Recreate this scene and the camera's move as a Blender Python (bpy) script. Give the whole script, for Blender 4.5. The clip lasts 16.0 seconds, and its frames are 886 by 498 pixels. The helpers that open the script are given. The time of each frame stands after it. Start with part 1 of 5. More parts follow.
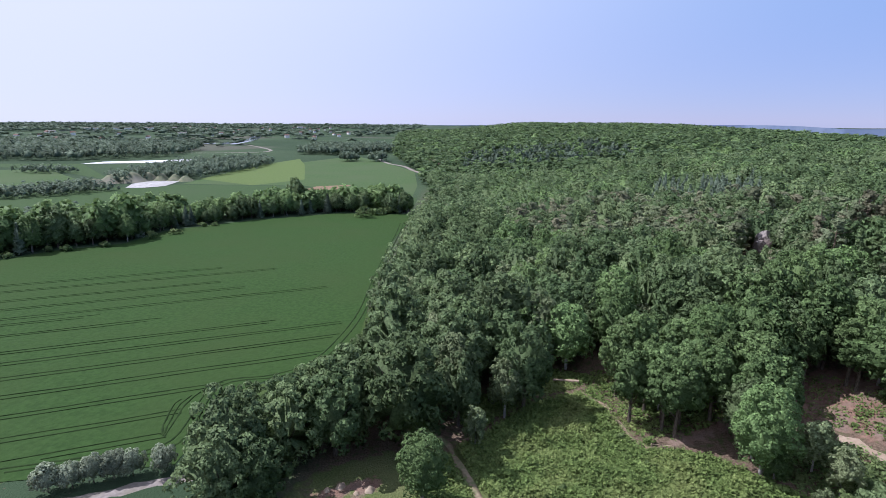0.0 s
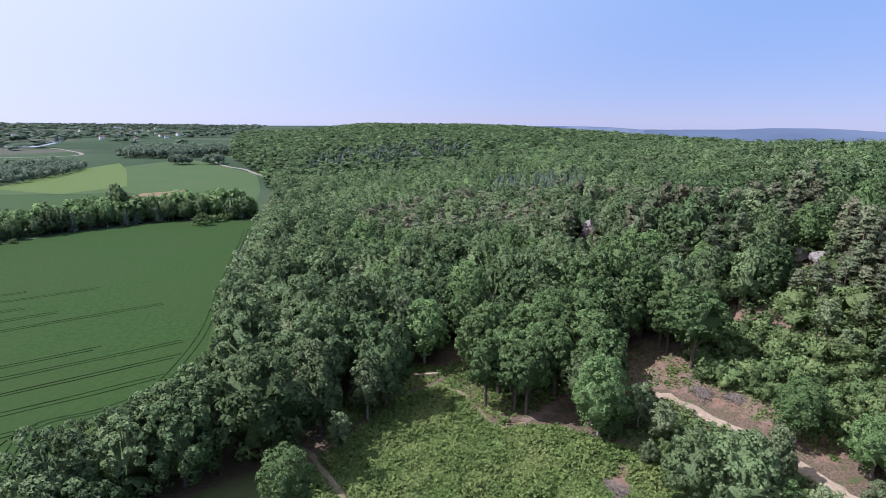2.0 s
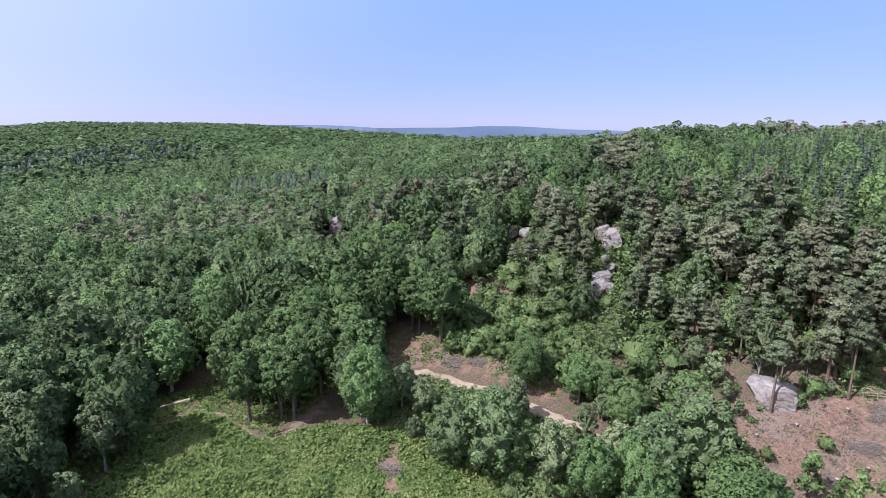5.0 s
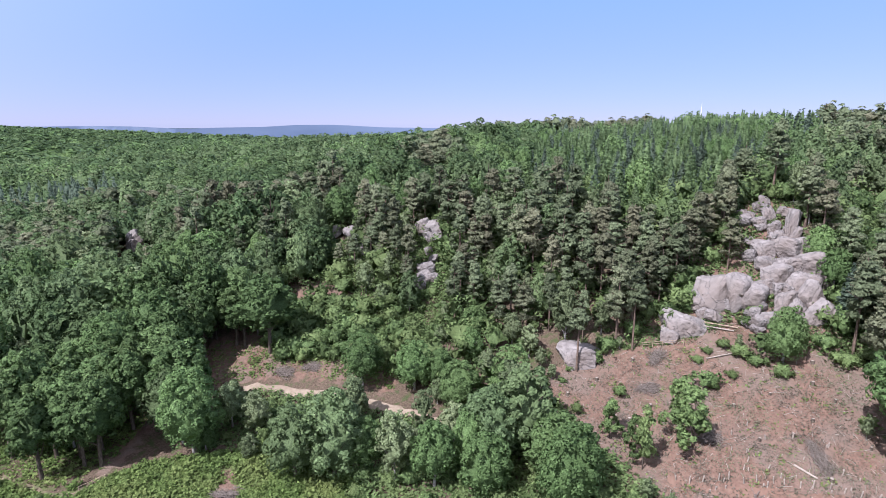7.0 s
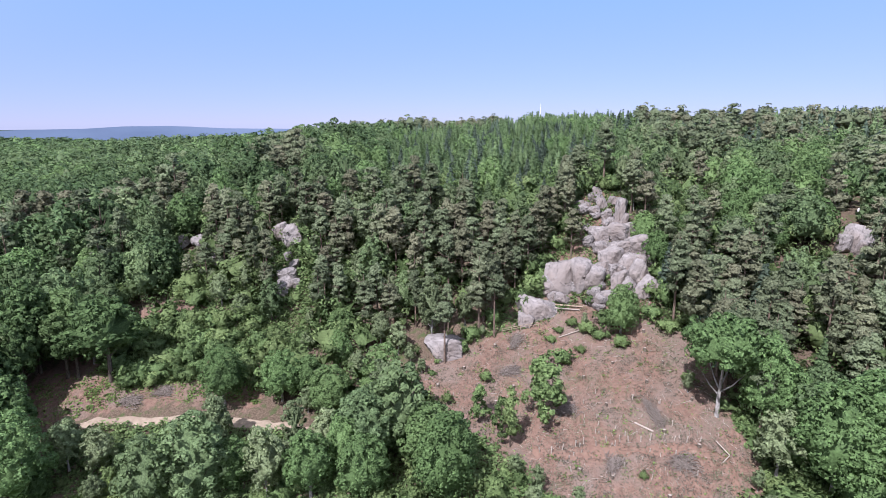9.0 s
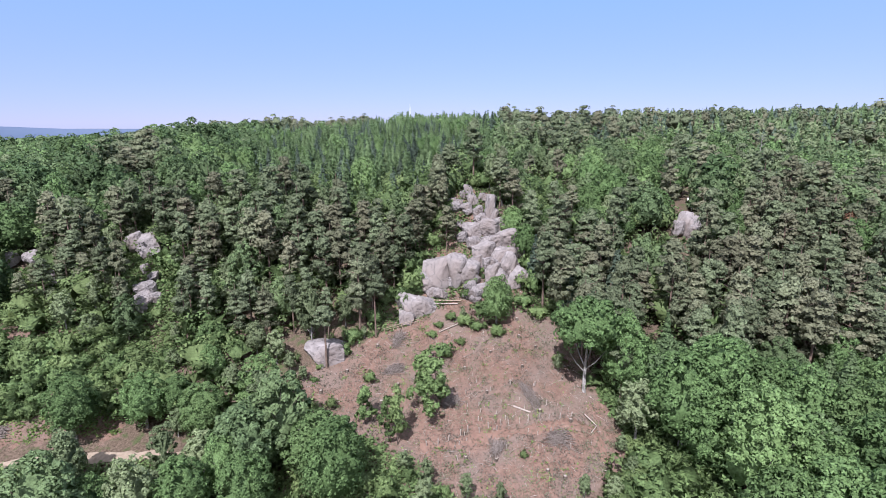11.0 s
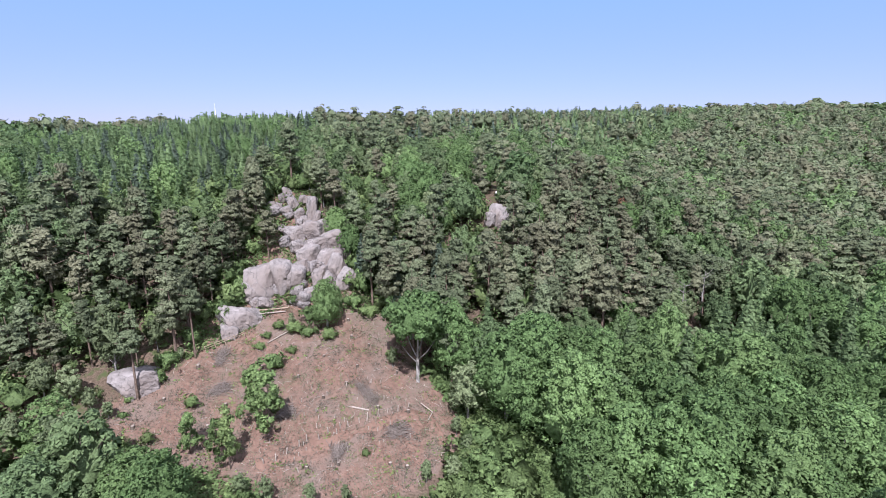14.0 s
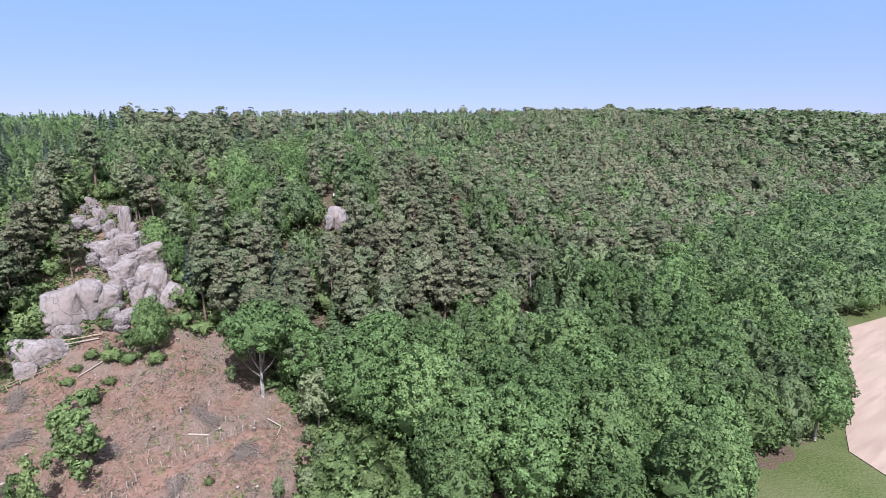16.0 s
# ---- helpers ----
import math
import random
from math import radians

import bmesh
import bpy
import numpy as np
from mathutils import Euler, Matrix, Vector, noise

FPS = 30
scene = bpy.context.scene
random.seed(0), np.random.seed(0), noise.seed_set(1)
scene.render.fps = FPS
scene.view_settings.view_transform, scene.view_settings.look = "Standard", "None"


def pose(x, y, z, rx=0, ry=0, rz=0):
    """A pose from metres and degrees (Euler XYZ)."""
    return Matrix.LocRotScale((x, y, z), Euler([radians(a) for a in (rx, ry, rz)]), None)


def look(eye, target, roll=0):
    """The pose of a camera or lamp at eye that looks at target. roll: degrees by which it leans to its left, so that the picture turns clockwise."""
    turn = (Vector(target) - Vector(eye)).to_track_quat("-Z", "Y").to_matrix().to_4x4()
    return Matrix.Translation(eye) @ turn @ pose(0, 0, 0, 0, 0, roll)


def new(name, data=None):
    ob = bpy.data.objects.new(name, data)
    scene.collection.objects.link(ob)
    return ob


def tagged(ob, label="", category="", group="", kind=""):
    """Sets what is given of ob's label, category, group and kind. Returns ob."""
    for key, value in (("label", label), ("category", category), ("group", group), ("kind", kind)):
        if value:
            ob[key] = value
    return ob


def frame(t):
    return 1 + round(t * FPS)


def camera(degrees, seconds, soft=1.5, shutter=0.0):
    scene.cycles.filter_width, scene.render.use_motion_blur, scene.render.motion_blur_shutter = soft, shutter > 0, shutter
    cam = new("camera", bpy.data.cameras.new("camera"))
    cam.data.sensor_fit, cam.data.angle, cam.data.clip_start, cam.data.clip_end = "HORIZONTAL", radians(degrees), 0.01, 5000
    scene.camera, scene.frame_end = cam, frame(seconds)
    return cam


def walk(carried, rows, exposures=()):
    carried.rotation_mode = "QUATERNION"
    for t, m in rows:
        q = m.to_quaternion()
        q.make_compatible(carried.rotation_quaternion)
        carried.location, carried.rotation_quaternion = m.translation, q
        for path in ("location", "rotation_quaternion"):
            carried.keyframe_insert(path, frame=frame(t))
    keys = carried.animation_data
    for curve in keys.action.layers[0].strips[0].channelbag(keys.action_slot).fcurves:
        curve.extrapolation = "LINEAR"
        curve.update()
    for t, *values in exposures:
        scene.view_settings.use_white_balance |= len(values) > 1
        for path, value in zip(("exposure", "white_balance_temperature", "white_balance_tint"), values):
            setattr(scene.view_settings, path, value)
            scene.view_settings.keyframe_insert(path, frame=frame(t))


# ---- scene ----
cam = camera(78.8, 16.0, soft=0.75)
PATH = [
    (0, (9.018, -7.989, 59.513), (7.637, 30.865, 50.108), 0.39),
    (0.5, (8.968, -7.991, 59.491), (10.325, 30.878, 50.145), 0.46),
    (1, (8.917, -7.993, 59.47), (12.968, 30.697, 50.159), 0.54),
    (1.5, (8.866, -7.994, 59.448), (15.632, 30.323, 50.173), 0.62),
    (2, (8.814, -7.995, 59.426), (18.235, 29.76, 50.165), 0.68),
    (2.5, (8.763, -7.996, 59.405), (20.743, 29.036, 50.18), 0.74),
    (3, (8.711, -7.996, 59.384), (23.315, 28.086, 50.175), 0.72),
    (3.5, (8.659, -7.996, 59.362), (26.0, 26.857, 50.168), 0.73),
    (4, (8.606, -7.996, 59.341), (28.703, 25.352, 50.175), 0.70),
    (4.5, (8.554, -7.995, 59.32), (31.301, 23.611, 50.174), 0.67),
    (5, (8.501, -7.993, 59.299), (33.968, 21.471, 50.172), 0.69),
    (7.5, (8.231, -7.975, 59.196), (43.131, 9.296, 50.047), -0.07),
    (8, (8.176, -7.97, 59.176), (44.086, 7.1, 50.048), -0.19),
    (8.5, (8.12, -7.963, 59.156), (44.954, 4.683, 50.028), -0.16),
    (9, (8.064, -7.956, 59.136), (45.631, 2.305, 50.002), -0.09),
    (11.5, (7.777, -7.907, 59.041), (46.718, -8.525, 49.921), -0.05),
    (12, (7.718, -7.894, 59.022), (46.593, -10.279, 49.909), -0.12),
    (12.5, (7.658, -7.881, 59.004), (46.386, -12.022, 49.894), -0.11),
    (13, (7.598, -7.866, 58.986), (46.038, -14.123, 49.865), -0.15),
    (13.5, (7.537, -7.85, 58.968), (45.487, -16.632, 49.874), -0.19),
    (14, (7.476, -7.833, 58.95), (44.741, -19.165, 49.849), -0.16),
    (14.5, (7.414, -7.815, 58.933), (43.799, -21.733, 49.859), -0.01),
    (15, (7.351, -7.795, 58.916), (42.709, -24.162, 49.866), 0.03),
    (15.5, (7.288, -7.774, 58.899), (41.242, -26.905, 49.891), 0.03),
    (16, (7.224, -7.753, 58.883), (39.516, -29.58, 49.897), 0.02),
]
walk(cam, [(t, look(eye, target, roll)) for t, eye, target, roll in PATH], [(0, 0.74, 5480, 21), (3, 0.86, 5480, 21), (6, 0.98, 5480, 21), (16, 1.0, 5480, 21)])

import collections
import functools


# ---- light ----
SUN_AZ, SUN_EL = -73.0, 52.0          # degrees from +y towards +x, and above the horizon
sun_way = Vector((math.sin(radians(SUN_AZ)) * math.cos(radians(SUN_EL)), math.cos(radians(SUN_AZ)) * math.cos(radians(SUN_EL)), math.sin(radians(SUN_EL))))
world = bpy.data.worlds.new("sky")
scene.world = world
world.use_nodes = True
wn = world.node_tree
sky = wn.nodes.new("ShaderNodeTexSky")
sky.sky_type, sky.sun_disc = "NISHITA", False
sky.sun_elevation, sky.sun_rotation = radians(SUN_EL), radians(SUN_AZ)
sky.altitude, sky.air_density, sky.dust_density, sky.ozone_density = 100, 0.9, 0.0, 5.0
veil = wn.nodes.new("ShaderNodeMix")          # thin even summer haze over the whole sky
veil.data_type = "RGBA"
veil.inputs[0].default_value = 0.72
aloft = wn.nodes.new("ShaderNodeSeparateXYZ")          # the haze is pale lilac low down and clears upwards
wn.links.new(wn.nodes.new("ShaderNodeTexCoord").outputs["Generated"], aloft.inputs[0])
clear = wn.nodes.new("ShaderNodeMapRange")
clear.inputs[1].default_value, clear.inputs[2].default_value = 0.0, 0.26
wn.links.new(aloft.outputs[2], clear.inputs[0])
haze = wn.nodes.new("ShaderNodeMix")
haze.data_type = "RGBA"
haze.inputs[6].default_value, haze.inputs[7].default_value = (3.55, 3.65, 5.45, 1), (2.62, 4.25, 6.35, 1)
wn.links.new(clear.outputs[0], haze.inputs[0])
wn.links.new(haze.outputs[2], veil.inputs[7])
wn.links.new(sky.outputs[0], veil.inputs[6])
wide = wn.nodes.new("ShaderNodeVectorMath")          # the pale wide glow of the hazy air round the sun
wide.operation = "DOT_PRODUCT"
wn.links.new(wn.nodes.new("ShaderNodeTexCoord").outputs["Generated"], wide.inputs[0])
wide.inputs[1].default_value = sun_way
reach = wn.nodes.new("ShaderNodeMapRange")
reach.interpolation_type = "SMOOTHSTEP"
for i, value in ((1, -0.2), (2, 0.8), (3, 0.0), (4, 0.97)):
    reach.inputs[i].default_value = value
wn.links.new(wide.outputs["Value"], reach.inputs[0])
glow = wn.nodes.new("ShaderNodeMix")
glow.data_type = "RGBA"
glow.inputs[7].default_value = (7.4, 7.4, 7.8, 1)
wn.links.new(reach.outputs[0], glow.inputs[0])
wn.links.new(veil.outputs[2], glow.inputs[6])
wn.links.new(glow.outputs[2], wn.nodes["Background"].inputs[0])
wn.nodes["Background"].inputs[1].default_value = 0.071
sun = new("sun", bpy.data.lights.new("sun", "SUN"))
sun.data.energy, sun.data.angle, sun.data.color = 3.9, radians(0.5), (1.0, 0.95, 0.86)
sun.matrix_world = look(sun_way * 300, (0, 0, 0))

# ---- materials ----


def material(name, rough=0.8, metal=0.0):
    m = bpy.data.materials.new(name)
    m.use_nodes = True
    b = m.node_tree.nodes["Principled BSDF"]
    b.inputs["Roughness"].default_value, b.inputs["Metallic"].default_value = rough, metal
    b.inputs["Specular IOR Level"].default_value = 0.25
    return m, m.node_tree, b


def node(nt, kind, **inputs):
    n = nt.nodes.new(kind)
    for key, value in inputs.items():
        n.inputs[key.replace("_", " ")].default_value = value
    return n


def mixed(nt, fac, a, b, mode="MIX"):
    """A colour mix; fac, a and b are sockets or values."""
    n = nt.nodes.new("ShaderNodeMix")
    n.data_type, n.blend_type = "RGBA", mode
    for i, v in ((0, fac), (6, a), (7, b)):
        if hasattr(v, "is_linked"):
            nt.links.new(v, n.inputs[i])
        else:
            n.inputs[i].default_value = v if i == 0 else (*v, 1)
    return n.outputs[2]


def noise_fac(nt, scale, lo=0.35, hi=0.65, detail=4, space="Object", stretch=None):
    co = nt.nodes.new("ShaderNodeTexCoord").outputs[space]
    if stretch:
        mp = nt.nodes.new("ShaderNodeMapping")
        mp.inputs["Scale"].default_value = stretch
        nt.links.new(co, mp.inputs[0])
        co = mp.outputs[0]
    n = node(nt, "ShaderNodeTexNoise", Scale=scale, Detail=detail)
    nt.links.new(co, n.inputs["Vector"])
    r = node(nt, "ShaderNodeMapRange", From_Min=lo, From_Max=hi)
    nt.links.new(n.outputs[0], r.inputs[0])
    return r.outputs[0]


def bumped(nt, b, fac, strength, dist):
    n = node(nt, "ShaderNodeBump", Strength=strength, Distance=dist)
    nt.links.new(fac, n.inputs["Height"])
    nt.links.new(n.outputs[0], b.inputs["Normal"])


def surface(name, a, b2, scale, c=None, scale2=0.1, rough=0.85, bump=0.3, dist=0.05, stretch=None):
    """A matt surface of two colours at a fine scale and a third in broad patches."""
    m, nt, b = material(name, rough)
    fine = noise_fac(nt, scale, detail=6, stretch=stretch)
    col = mixed(nt, fine, a, b2)
    if c:
        col = mixed(nt, noise_fac(nt, scale2, 0.42, 0.68), col, c)
    nt.links.new(col, b.inputs["Base Color"])
    b.inputs["Specular IOR Level"].default_value = 0.05
    bumped(nt, b, fine, bump, dist)
    return m


def leafage(name, dark, light, odd, per_tree=True, through_light=0.32, rough=0.6):
    """Leaves: each spray differs by its tint, each tree by its own chance; some light passes through."""
    m, nt, b = material(name, rough)
    tint = nt.nodes.new("ShaderNodeAttribute")
    tint.attribute_name = "tint"
    tree = nt.nodes.new("ShaderNodeObjectInfo").outputs["Random"]
    if not per_tree:
        at = nt.nodes.new("ShaderNodeAttribute")
        at.attribute_name = "tree"
        tree = at.outputs["Fac"]
    col = mixed(nt, tint.outputs["Fac"], dark, light)
    r = node(nt, "ShaderNodeMapRange", From_Min=0.35, From_Max=1.0, To_Max=0.7)
    nt.links.new(tree, r.inputs[0])
    col = mixed(nt, r.outputs[0], col, odd)
    r2 = node(nt, "ShaderNodeMapRange", To_Min=0.74, To_Max=1.24)
    wn2 = nt.nodes.new("ShaderNodeTexWhiteNoise")
    wn2.noise_dimensions = "1D"
    nt.links.new(tree, wn2.inputs["W"])
    nt.links.new(wn2.outputs["Value"], r2.inputs[0])
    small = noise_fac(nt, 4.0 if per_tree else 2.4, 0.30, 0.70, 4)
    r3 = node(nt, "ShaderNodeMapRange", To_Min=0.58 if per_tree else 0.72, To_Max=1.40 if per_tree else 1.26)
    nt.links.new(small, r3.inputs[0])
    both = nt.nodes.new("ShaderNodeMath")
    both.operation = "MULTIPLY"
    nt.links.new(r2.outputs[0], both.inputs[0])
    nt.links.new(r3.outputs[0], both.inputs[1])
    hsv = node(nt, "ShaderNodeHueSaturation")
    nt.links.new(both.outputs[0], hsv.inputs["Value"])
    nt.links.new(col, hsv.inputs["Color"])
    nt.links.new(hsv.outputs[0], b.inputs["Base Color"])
    b.inputs["Specular IOR Level"].default_value = 0.08
    tr = node(nt, "ShaderNodeBsdfTranslucent")
    nt.links.new(hsv.outputs[0], tr.inputs[0])
    mx = nt.nodes.new("ShaderNodeMixShader")
    mx.inputs[0].default_value = through_light
    nt.links.new(b.outputs[0], mx.inputs[1])
    nt.links.new(tr.outputs[0], mx.inputs[2])
    nt.links.new(mx.outputs[0], nt.nodes["Material Output"].inputs[0])
    return m


LEAF = {
    "broadleaf": ((0.079, 0.114, 0.051), (0.156, 0.216, 0.093), (0.179, 0.236, 0.102)),
    "beech": ((0.094, 0.146, 0.053), (0.168, 0.256, 0.091), (0.187, 0.264, 0.098)),
    "pine": ((0.142, 0.169, 0.091), (0.186, 0.221, 0.118), (0.222, 0.198, 0.128)),
    "spruce": ((0.073, 0.100, 0.071), (0.144, 0.188, 0.124), (0.156, 0.198, 0.129)),
    "larch": ((0.096, 0.142, 0.062), (0.187, 0.262, 0.111), (0.203, 0.272, 0.120)),
    "birch": ((0.123, 0.155, 0.075), (0.237, 0.292, 0.140), (0.244, 0.280, 0.144)),
    "willow": ((0.150, 0.178, 0.118), (0.270, 0.308, 0.205), (0.270, 0.308, 0.205)),
    "shrub": ((0.089, 0.132, 0.049), (0.179, 0.248, 0.089), (0.196, 0.246, 0.093)),
    "bracken": ((0.094, 0.138, 0.040), (0.177, 0.245, 0.071), (0.224, 0.258, 0.087)),
    "scrub": ((0.085, 0.075, 0.056), (0.230, 0.200, 0.150), (0.160, 0.185, 0.095)),
    # broadleaf of the far plain, with mild distance haze mixed into its colours
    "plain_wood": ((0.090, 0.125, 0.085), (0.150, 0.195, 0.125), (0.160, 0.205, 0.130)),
    "oak": ((0.057, 0.090, 0.039), (0.112, 0.168, 0.067), (0.137, 0.188, 0.077)),
}
LEAF["bare_beech"] = LEAF["beech"]
LEAF["tall_beech"] = ((0.074, 0.114, 0.043), (0.134, 0.203, 0.073), (0.150, 0.210, 0.079))
LEAF["sapling"], LEAF["high_pine"] = LEAF["shrub"], LEAF["pine"]
LEAF["dry_pine"] = ((0.12, 0.065, 0.04), (0.30, 0.17, 0.10), (0.30, 0.18, 0.11))
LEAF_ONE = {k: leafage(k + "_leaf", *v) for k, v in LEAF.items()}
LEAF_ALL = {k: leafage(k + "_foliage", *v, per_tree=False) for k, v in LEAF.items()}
BARK = surface("bark", (0.06, 0.045, 0.035), (0.16, 0.13, 0.10), 6, rough=0.95, stretch=(1, 1, 0.25))
PINE_BARK = surface("pine_bark", (0.09, 0.065, 0.05), (0.22, 0.16, 0.12), 5, rough=0.95, stretch=(1, 1, 0.3))
PALE_BARK = surface("pale_bark", (0.22, 0.20, 0.18), (0.42, 0.39, 0.35), 3, (0.12, 0.11, 0.09), 0.8, stretch=(1, 1, 0.5))
CROP = surface("crop", (0.025, 0.051, 0.013), (0.034, 0.067, 0.017), 0.9, (0.033, 0.058, 0.016), 0.03, bump=0.6, dist=0.1)
TRAM = surface("wheel_track", (0.016, 0.030, 0.009), (0.026, 0.046, 0.013), 0.6)
DRY = surface("dry_field", (0.29, 0.215, 0.165), (0.37, 0.28, 0.215), 0.7, (0.32, 0.255, 0.185), 0.05, stretch=(1, 0.12, 1))
SAND = surface("sand", (0.25, 0.195, 0.135), (0.35, 0.275, 0.20), 1.2, (0.26, 0.195, 0.14), 0.25)
EARTH = surface("trodden_earth", (0.17, 0.13, 0.085), (0.27, 0.21, 0.14), 1.6, (0.12, 0.135, 0.06), 0.5)
GRAVEL = surface("gravel_road", (0.19, 0.165, 0.145), (0.27, 0.235, 0.21), 1.4, (0.18, 0.16, 0.12), 0.2)

# ---- terrain ----
FOOT = ((-5000, -900, -400, -150, -60, 0, 60, 150, 350, 740, 1800, 5000),
        (60, 60, 76, 60, 46, 46, 34, 6, 0, -30, -80, -80))
CREST = ((-5000, -900, -400, -150, 0, 100, 250, 450, 700, 1000, 1800, 3000, 4200, 5000),
         (0, 66, 60, 54, 53, 46, 36, 27, 22, 23, 30, 28, 8, 0))
STEEP = ((0, .11, .20, .26, .32, .45, .7, 1.0), (0, .10, .30, .52, .68, .80, .93, 1.0))
def height(x, y):
    """Ground height: a flat valley floor in the west, a wooded ridge in the east."""
    x, y = np.asarray(x, float), np.asarray(y, float)
    yy = sum(np.interp(y + d, *CREST) for d in (-60, -30, 0, 30, 60)) / 5
    xf = sum(np.interp(y + d, *FOOT) for d in (-40, -20, 0, 20, 40)) / 5
    u = np.clip((x - xf) / 350, 0, 1)
    steep = sum(np.interp(u + d, *STEEP) for d in (-.03, -.015, 0, .015, .03)) / 5
    gentle = u * u * (3 - 2 * u)
    w = np.exp(-(np.clip(np.abs(y - 10) - 70, 0, None) / 90) ** 2)
    z = yy * (w * steep + (1 - w) * gentle)
    z *= 1 - 0.9 * np.clip((x - 680) / 420, 0, 1) ** 1.5
    near = np.clip((x - xf) / 60, 0, 1)
    z += near * (1.6 * np.sin(x / 23 + 1) * np.sin(y / 31) + .8 * np.sin(x / 11 + y / 14))
    z += 13 * np.exp(-((x - 146) / 17) ** 2 - ((y + 12) / 15) ** 2)      # the knoll that carries the crag
    return z


def in_poly(px, py, poly):
    """Which points lie inside a closed outline."""
    px, py = np.asarray(px, float), np.asarray(py, float)
    inside = np.zeros(px.shape, bool)
    for (x0, y0), (x1, y1) in zip(poly, poly[1:] + poly[:1]):
        cross = (y0 > py) != (y1 > py)
        inside ^= cross & (px < (x1 - x0) * (py - y0) / (y1 - y0 + 1e-12) + x0)
    return inside


def line_gap(px, py, line):
    """The distance of points from a polyline."""
    px, py = np.asarray(px, float), np.asarray(py, float)
    best = np.full(px.shape, 1e9)
    for (x0, y0), (x1, y1) in zip(line, line[1:]):
        dx, dy = x1 - x0, y1 - y0
        u = np.clip(((px - x0) * dx + (py - y0) * dy) / (dx * dx + dy * dy), 0, 1)
        best = np.minimum(best, np.hypot(px - x0 - u * dx, py - y0 - u * dy))
    return best


def soft_poly(px, py, poly, edge):
    """1 inside an outline, falling to 0 within edge metres of it."""
    d = line_gap(px, py, poly + poly[:1]) * np.where(in_poly(px, py, poly), 1, -1)
    return np.clip(0.5 + d / edge, 0, 1)


CLEARING = [(101, 25), (107, 22), (113, 10), (119, 4), (124, -4), (128, -16), (125, -23), (116, -28), (103, -30), (97, -33), (91, -34.5), (84, -33), (78, -27), (76, -18),
            (78, -7), (85, 2), (91, 14), (96, 20)]
MEADOW = [(-2, 57), (5, 72), (9, 80), (16, 87), (25, 97), (36, 100), (40, 94), (41.5, 83), (47, 79), (54, 75.5), (61, 67), (68, 59), (71, 46), (58, 36), (40, 36), (15, 40)]
BANK = [(72, 84), (77, 78.5), (82, 71), (86, 60), (88, 50), (93, 52), (92, 64), (90, 72), (87, 84), (82, 92), (74, 96), (64, 96), (59, 88), (65, 85)]
GLADE = [(11, 84), (17, 91), (26, 100), (36, 103), (41, 107), (31, 112), (19, 105), (8, 93)]
OPEN = [(-20, 55), (-19, 67), (-14, 74), (0, 79), (8, 82), (11, 72), (6, 57)]
BANK_BARE = [(75, 82), (77, 78.5), (82, 71), (86, 60), (88, 50), (91, 52), (90, 64), (87, 74), (82, 84)]
LEDGE = [(99, 90), (102.5, 83), (105, 74), (104, 66), (106, 66), (107.5, 74), (105.5, 84), (101, 92)]
UNDER_PATH = [(60, 71), (70, 77), (74, 80), (80, 66), (83, 45), (84, 28), (90, 24), (97, 20), (90, 12), (84, 0), (76, -8), (75, -30), (60, -30), (58, 36), (70, 46), (67, 60)]
YOUNG = [(84, 74), (90, 64), (92, 48), (100, 44), (106, 60), (103, 80), (96, 92), (88, 90)]
SAND_PATH = [(74.5, 77.5), (76, 75.5), (79, 66.6), (82, 56.8), (84.2, 44.7), (84.4, 38.8), (85.5, 30.8), (88, 22)]
FOOTPATH = [(35.5, 100.5), (36.6, 98.2), (39.2, 94.4), (40.1, 88.4), (41.1, 82.7), (43, 79.6), (47.5, 79.6)]
GRASS_TRACK = [(19, 54), (13.5, 65.2), (10.8, 71.3), (9.1, 75.1), (7.9, 78.2), (7.3, 80.9), (4.5, 84.4), (-1.2, 86.1)]
LOW_EDGE = [(58, -10), (78, -10), (80, -30), (89, -36), (78, -43), (66, -43), (56, -36)]
SOIL_STRIP = [(49, 80.5), (55, 84.5), (61.4, 85.5), (68.6, 86.5), (78, 89.4), (85, 90.5)]
BRACKEN_PIT = [(51.5, 53), (54, 57.5), (57.5, 61.5)]
FIELD = [(-20.8, 329.5), (-25, 262), (-25, 226), (-21, 158), (-19, 130), (-22, 116), (-26, 111), (-33, 107), (-42.5, 97), (-40.5, 82), (-40.5, 73),
         (-62, 68), (-130, 54), (-260, 36), (-330, 126), (-219, 187), (-186, 206), (-175, 223), (-153, 239), (-148, 272), (-114, 304), (-70, 331)]
DRY_FIELD = [(66, -183), (58, -168), (53.5, -160), (48, -148), (42, -127), (38.5, -119), (32, -116), (0, -118), (-60, -150), (-80, -330), (20, -330), (52, -270), (62, -214)]
FIELD_ROAD = [(-140, 42), (-95, 51), (-60, 60.5), (-50, 64.0), (-44.3, 66.6), (-39.3, 68.9), (-35, 70), (-26, 72)]

# one sheet of ground, fine near the hill's foot and coarse towards the horizon
def steps(lo, hi, fine, far):
    a = list(np.arange(lo, hi + fine / 2, fine))
    d = fine
    while a[-1] < far:
        d *= 1.13
        a.append(a[-1] + d)
    d = fine
    while a[0] > -far:
        d *= 1.13
        a.insert(0, a[0] - d)
    return np.array(a)


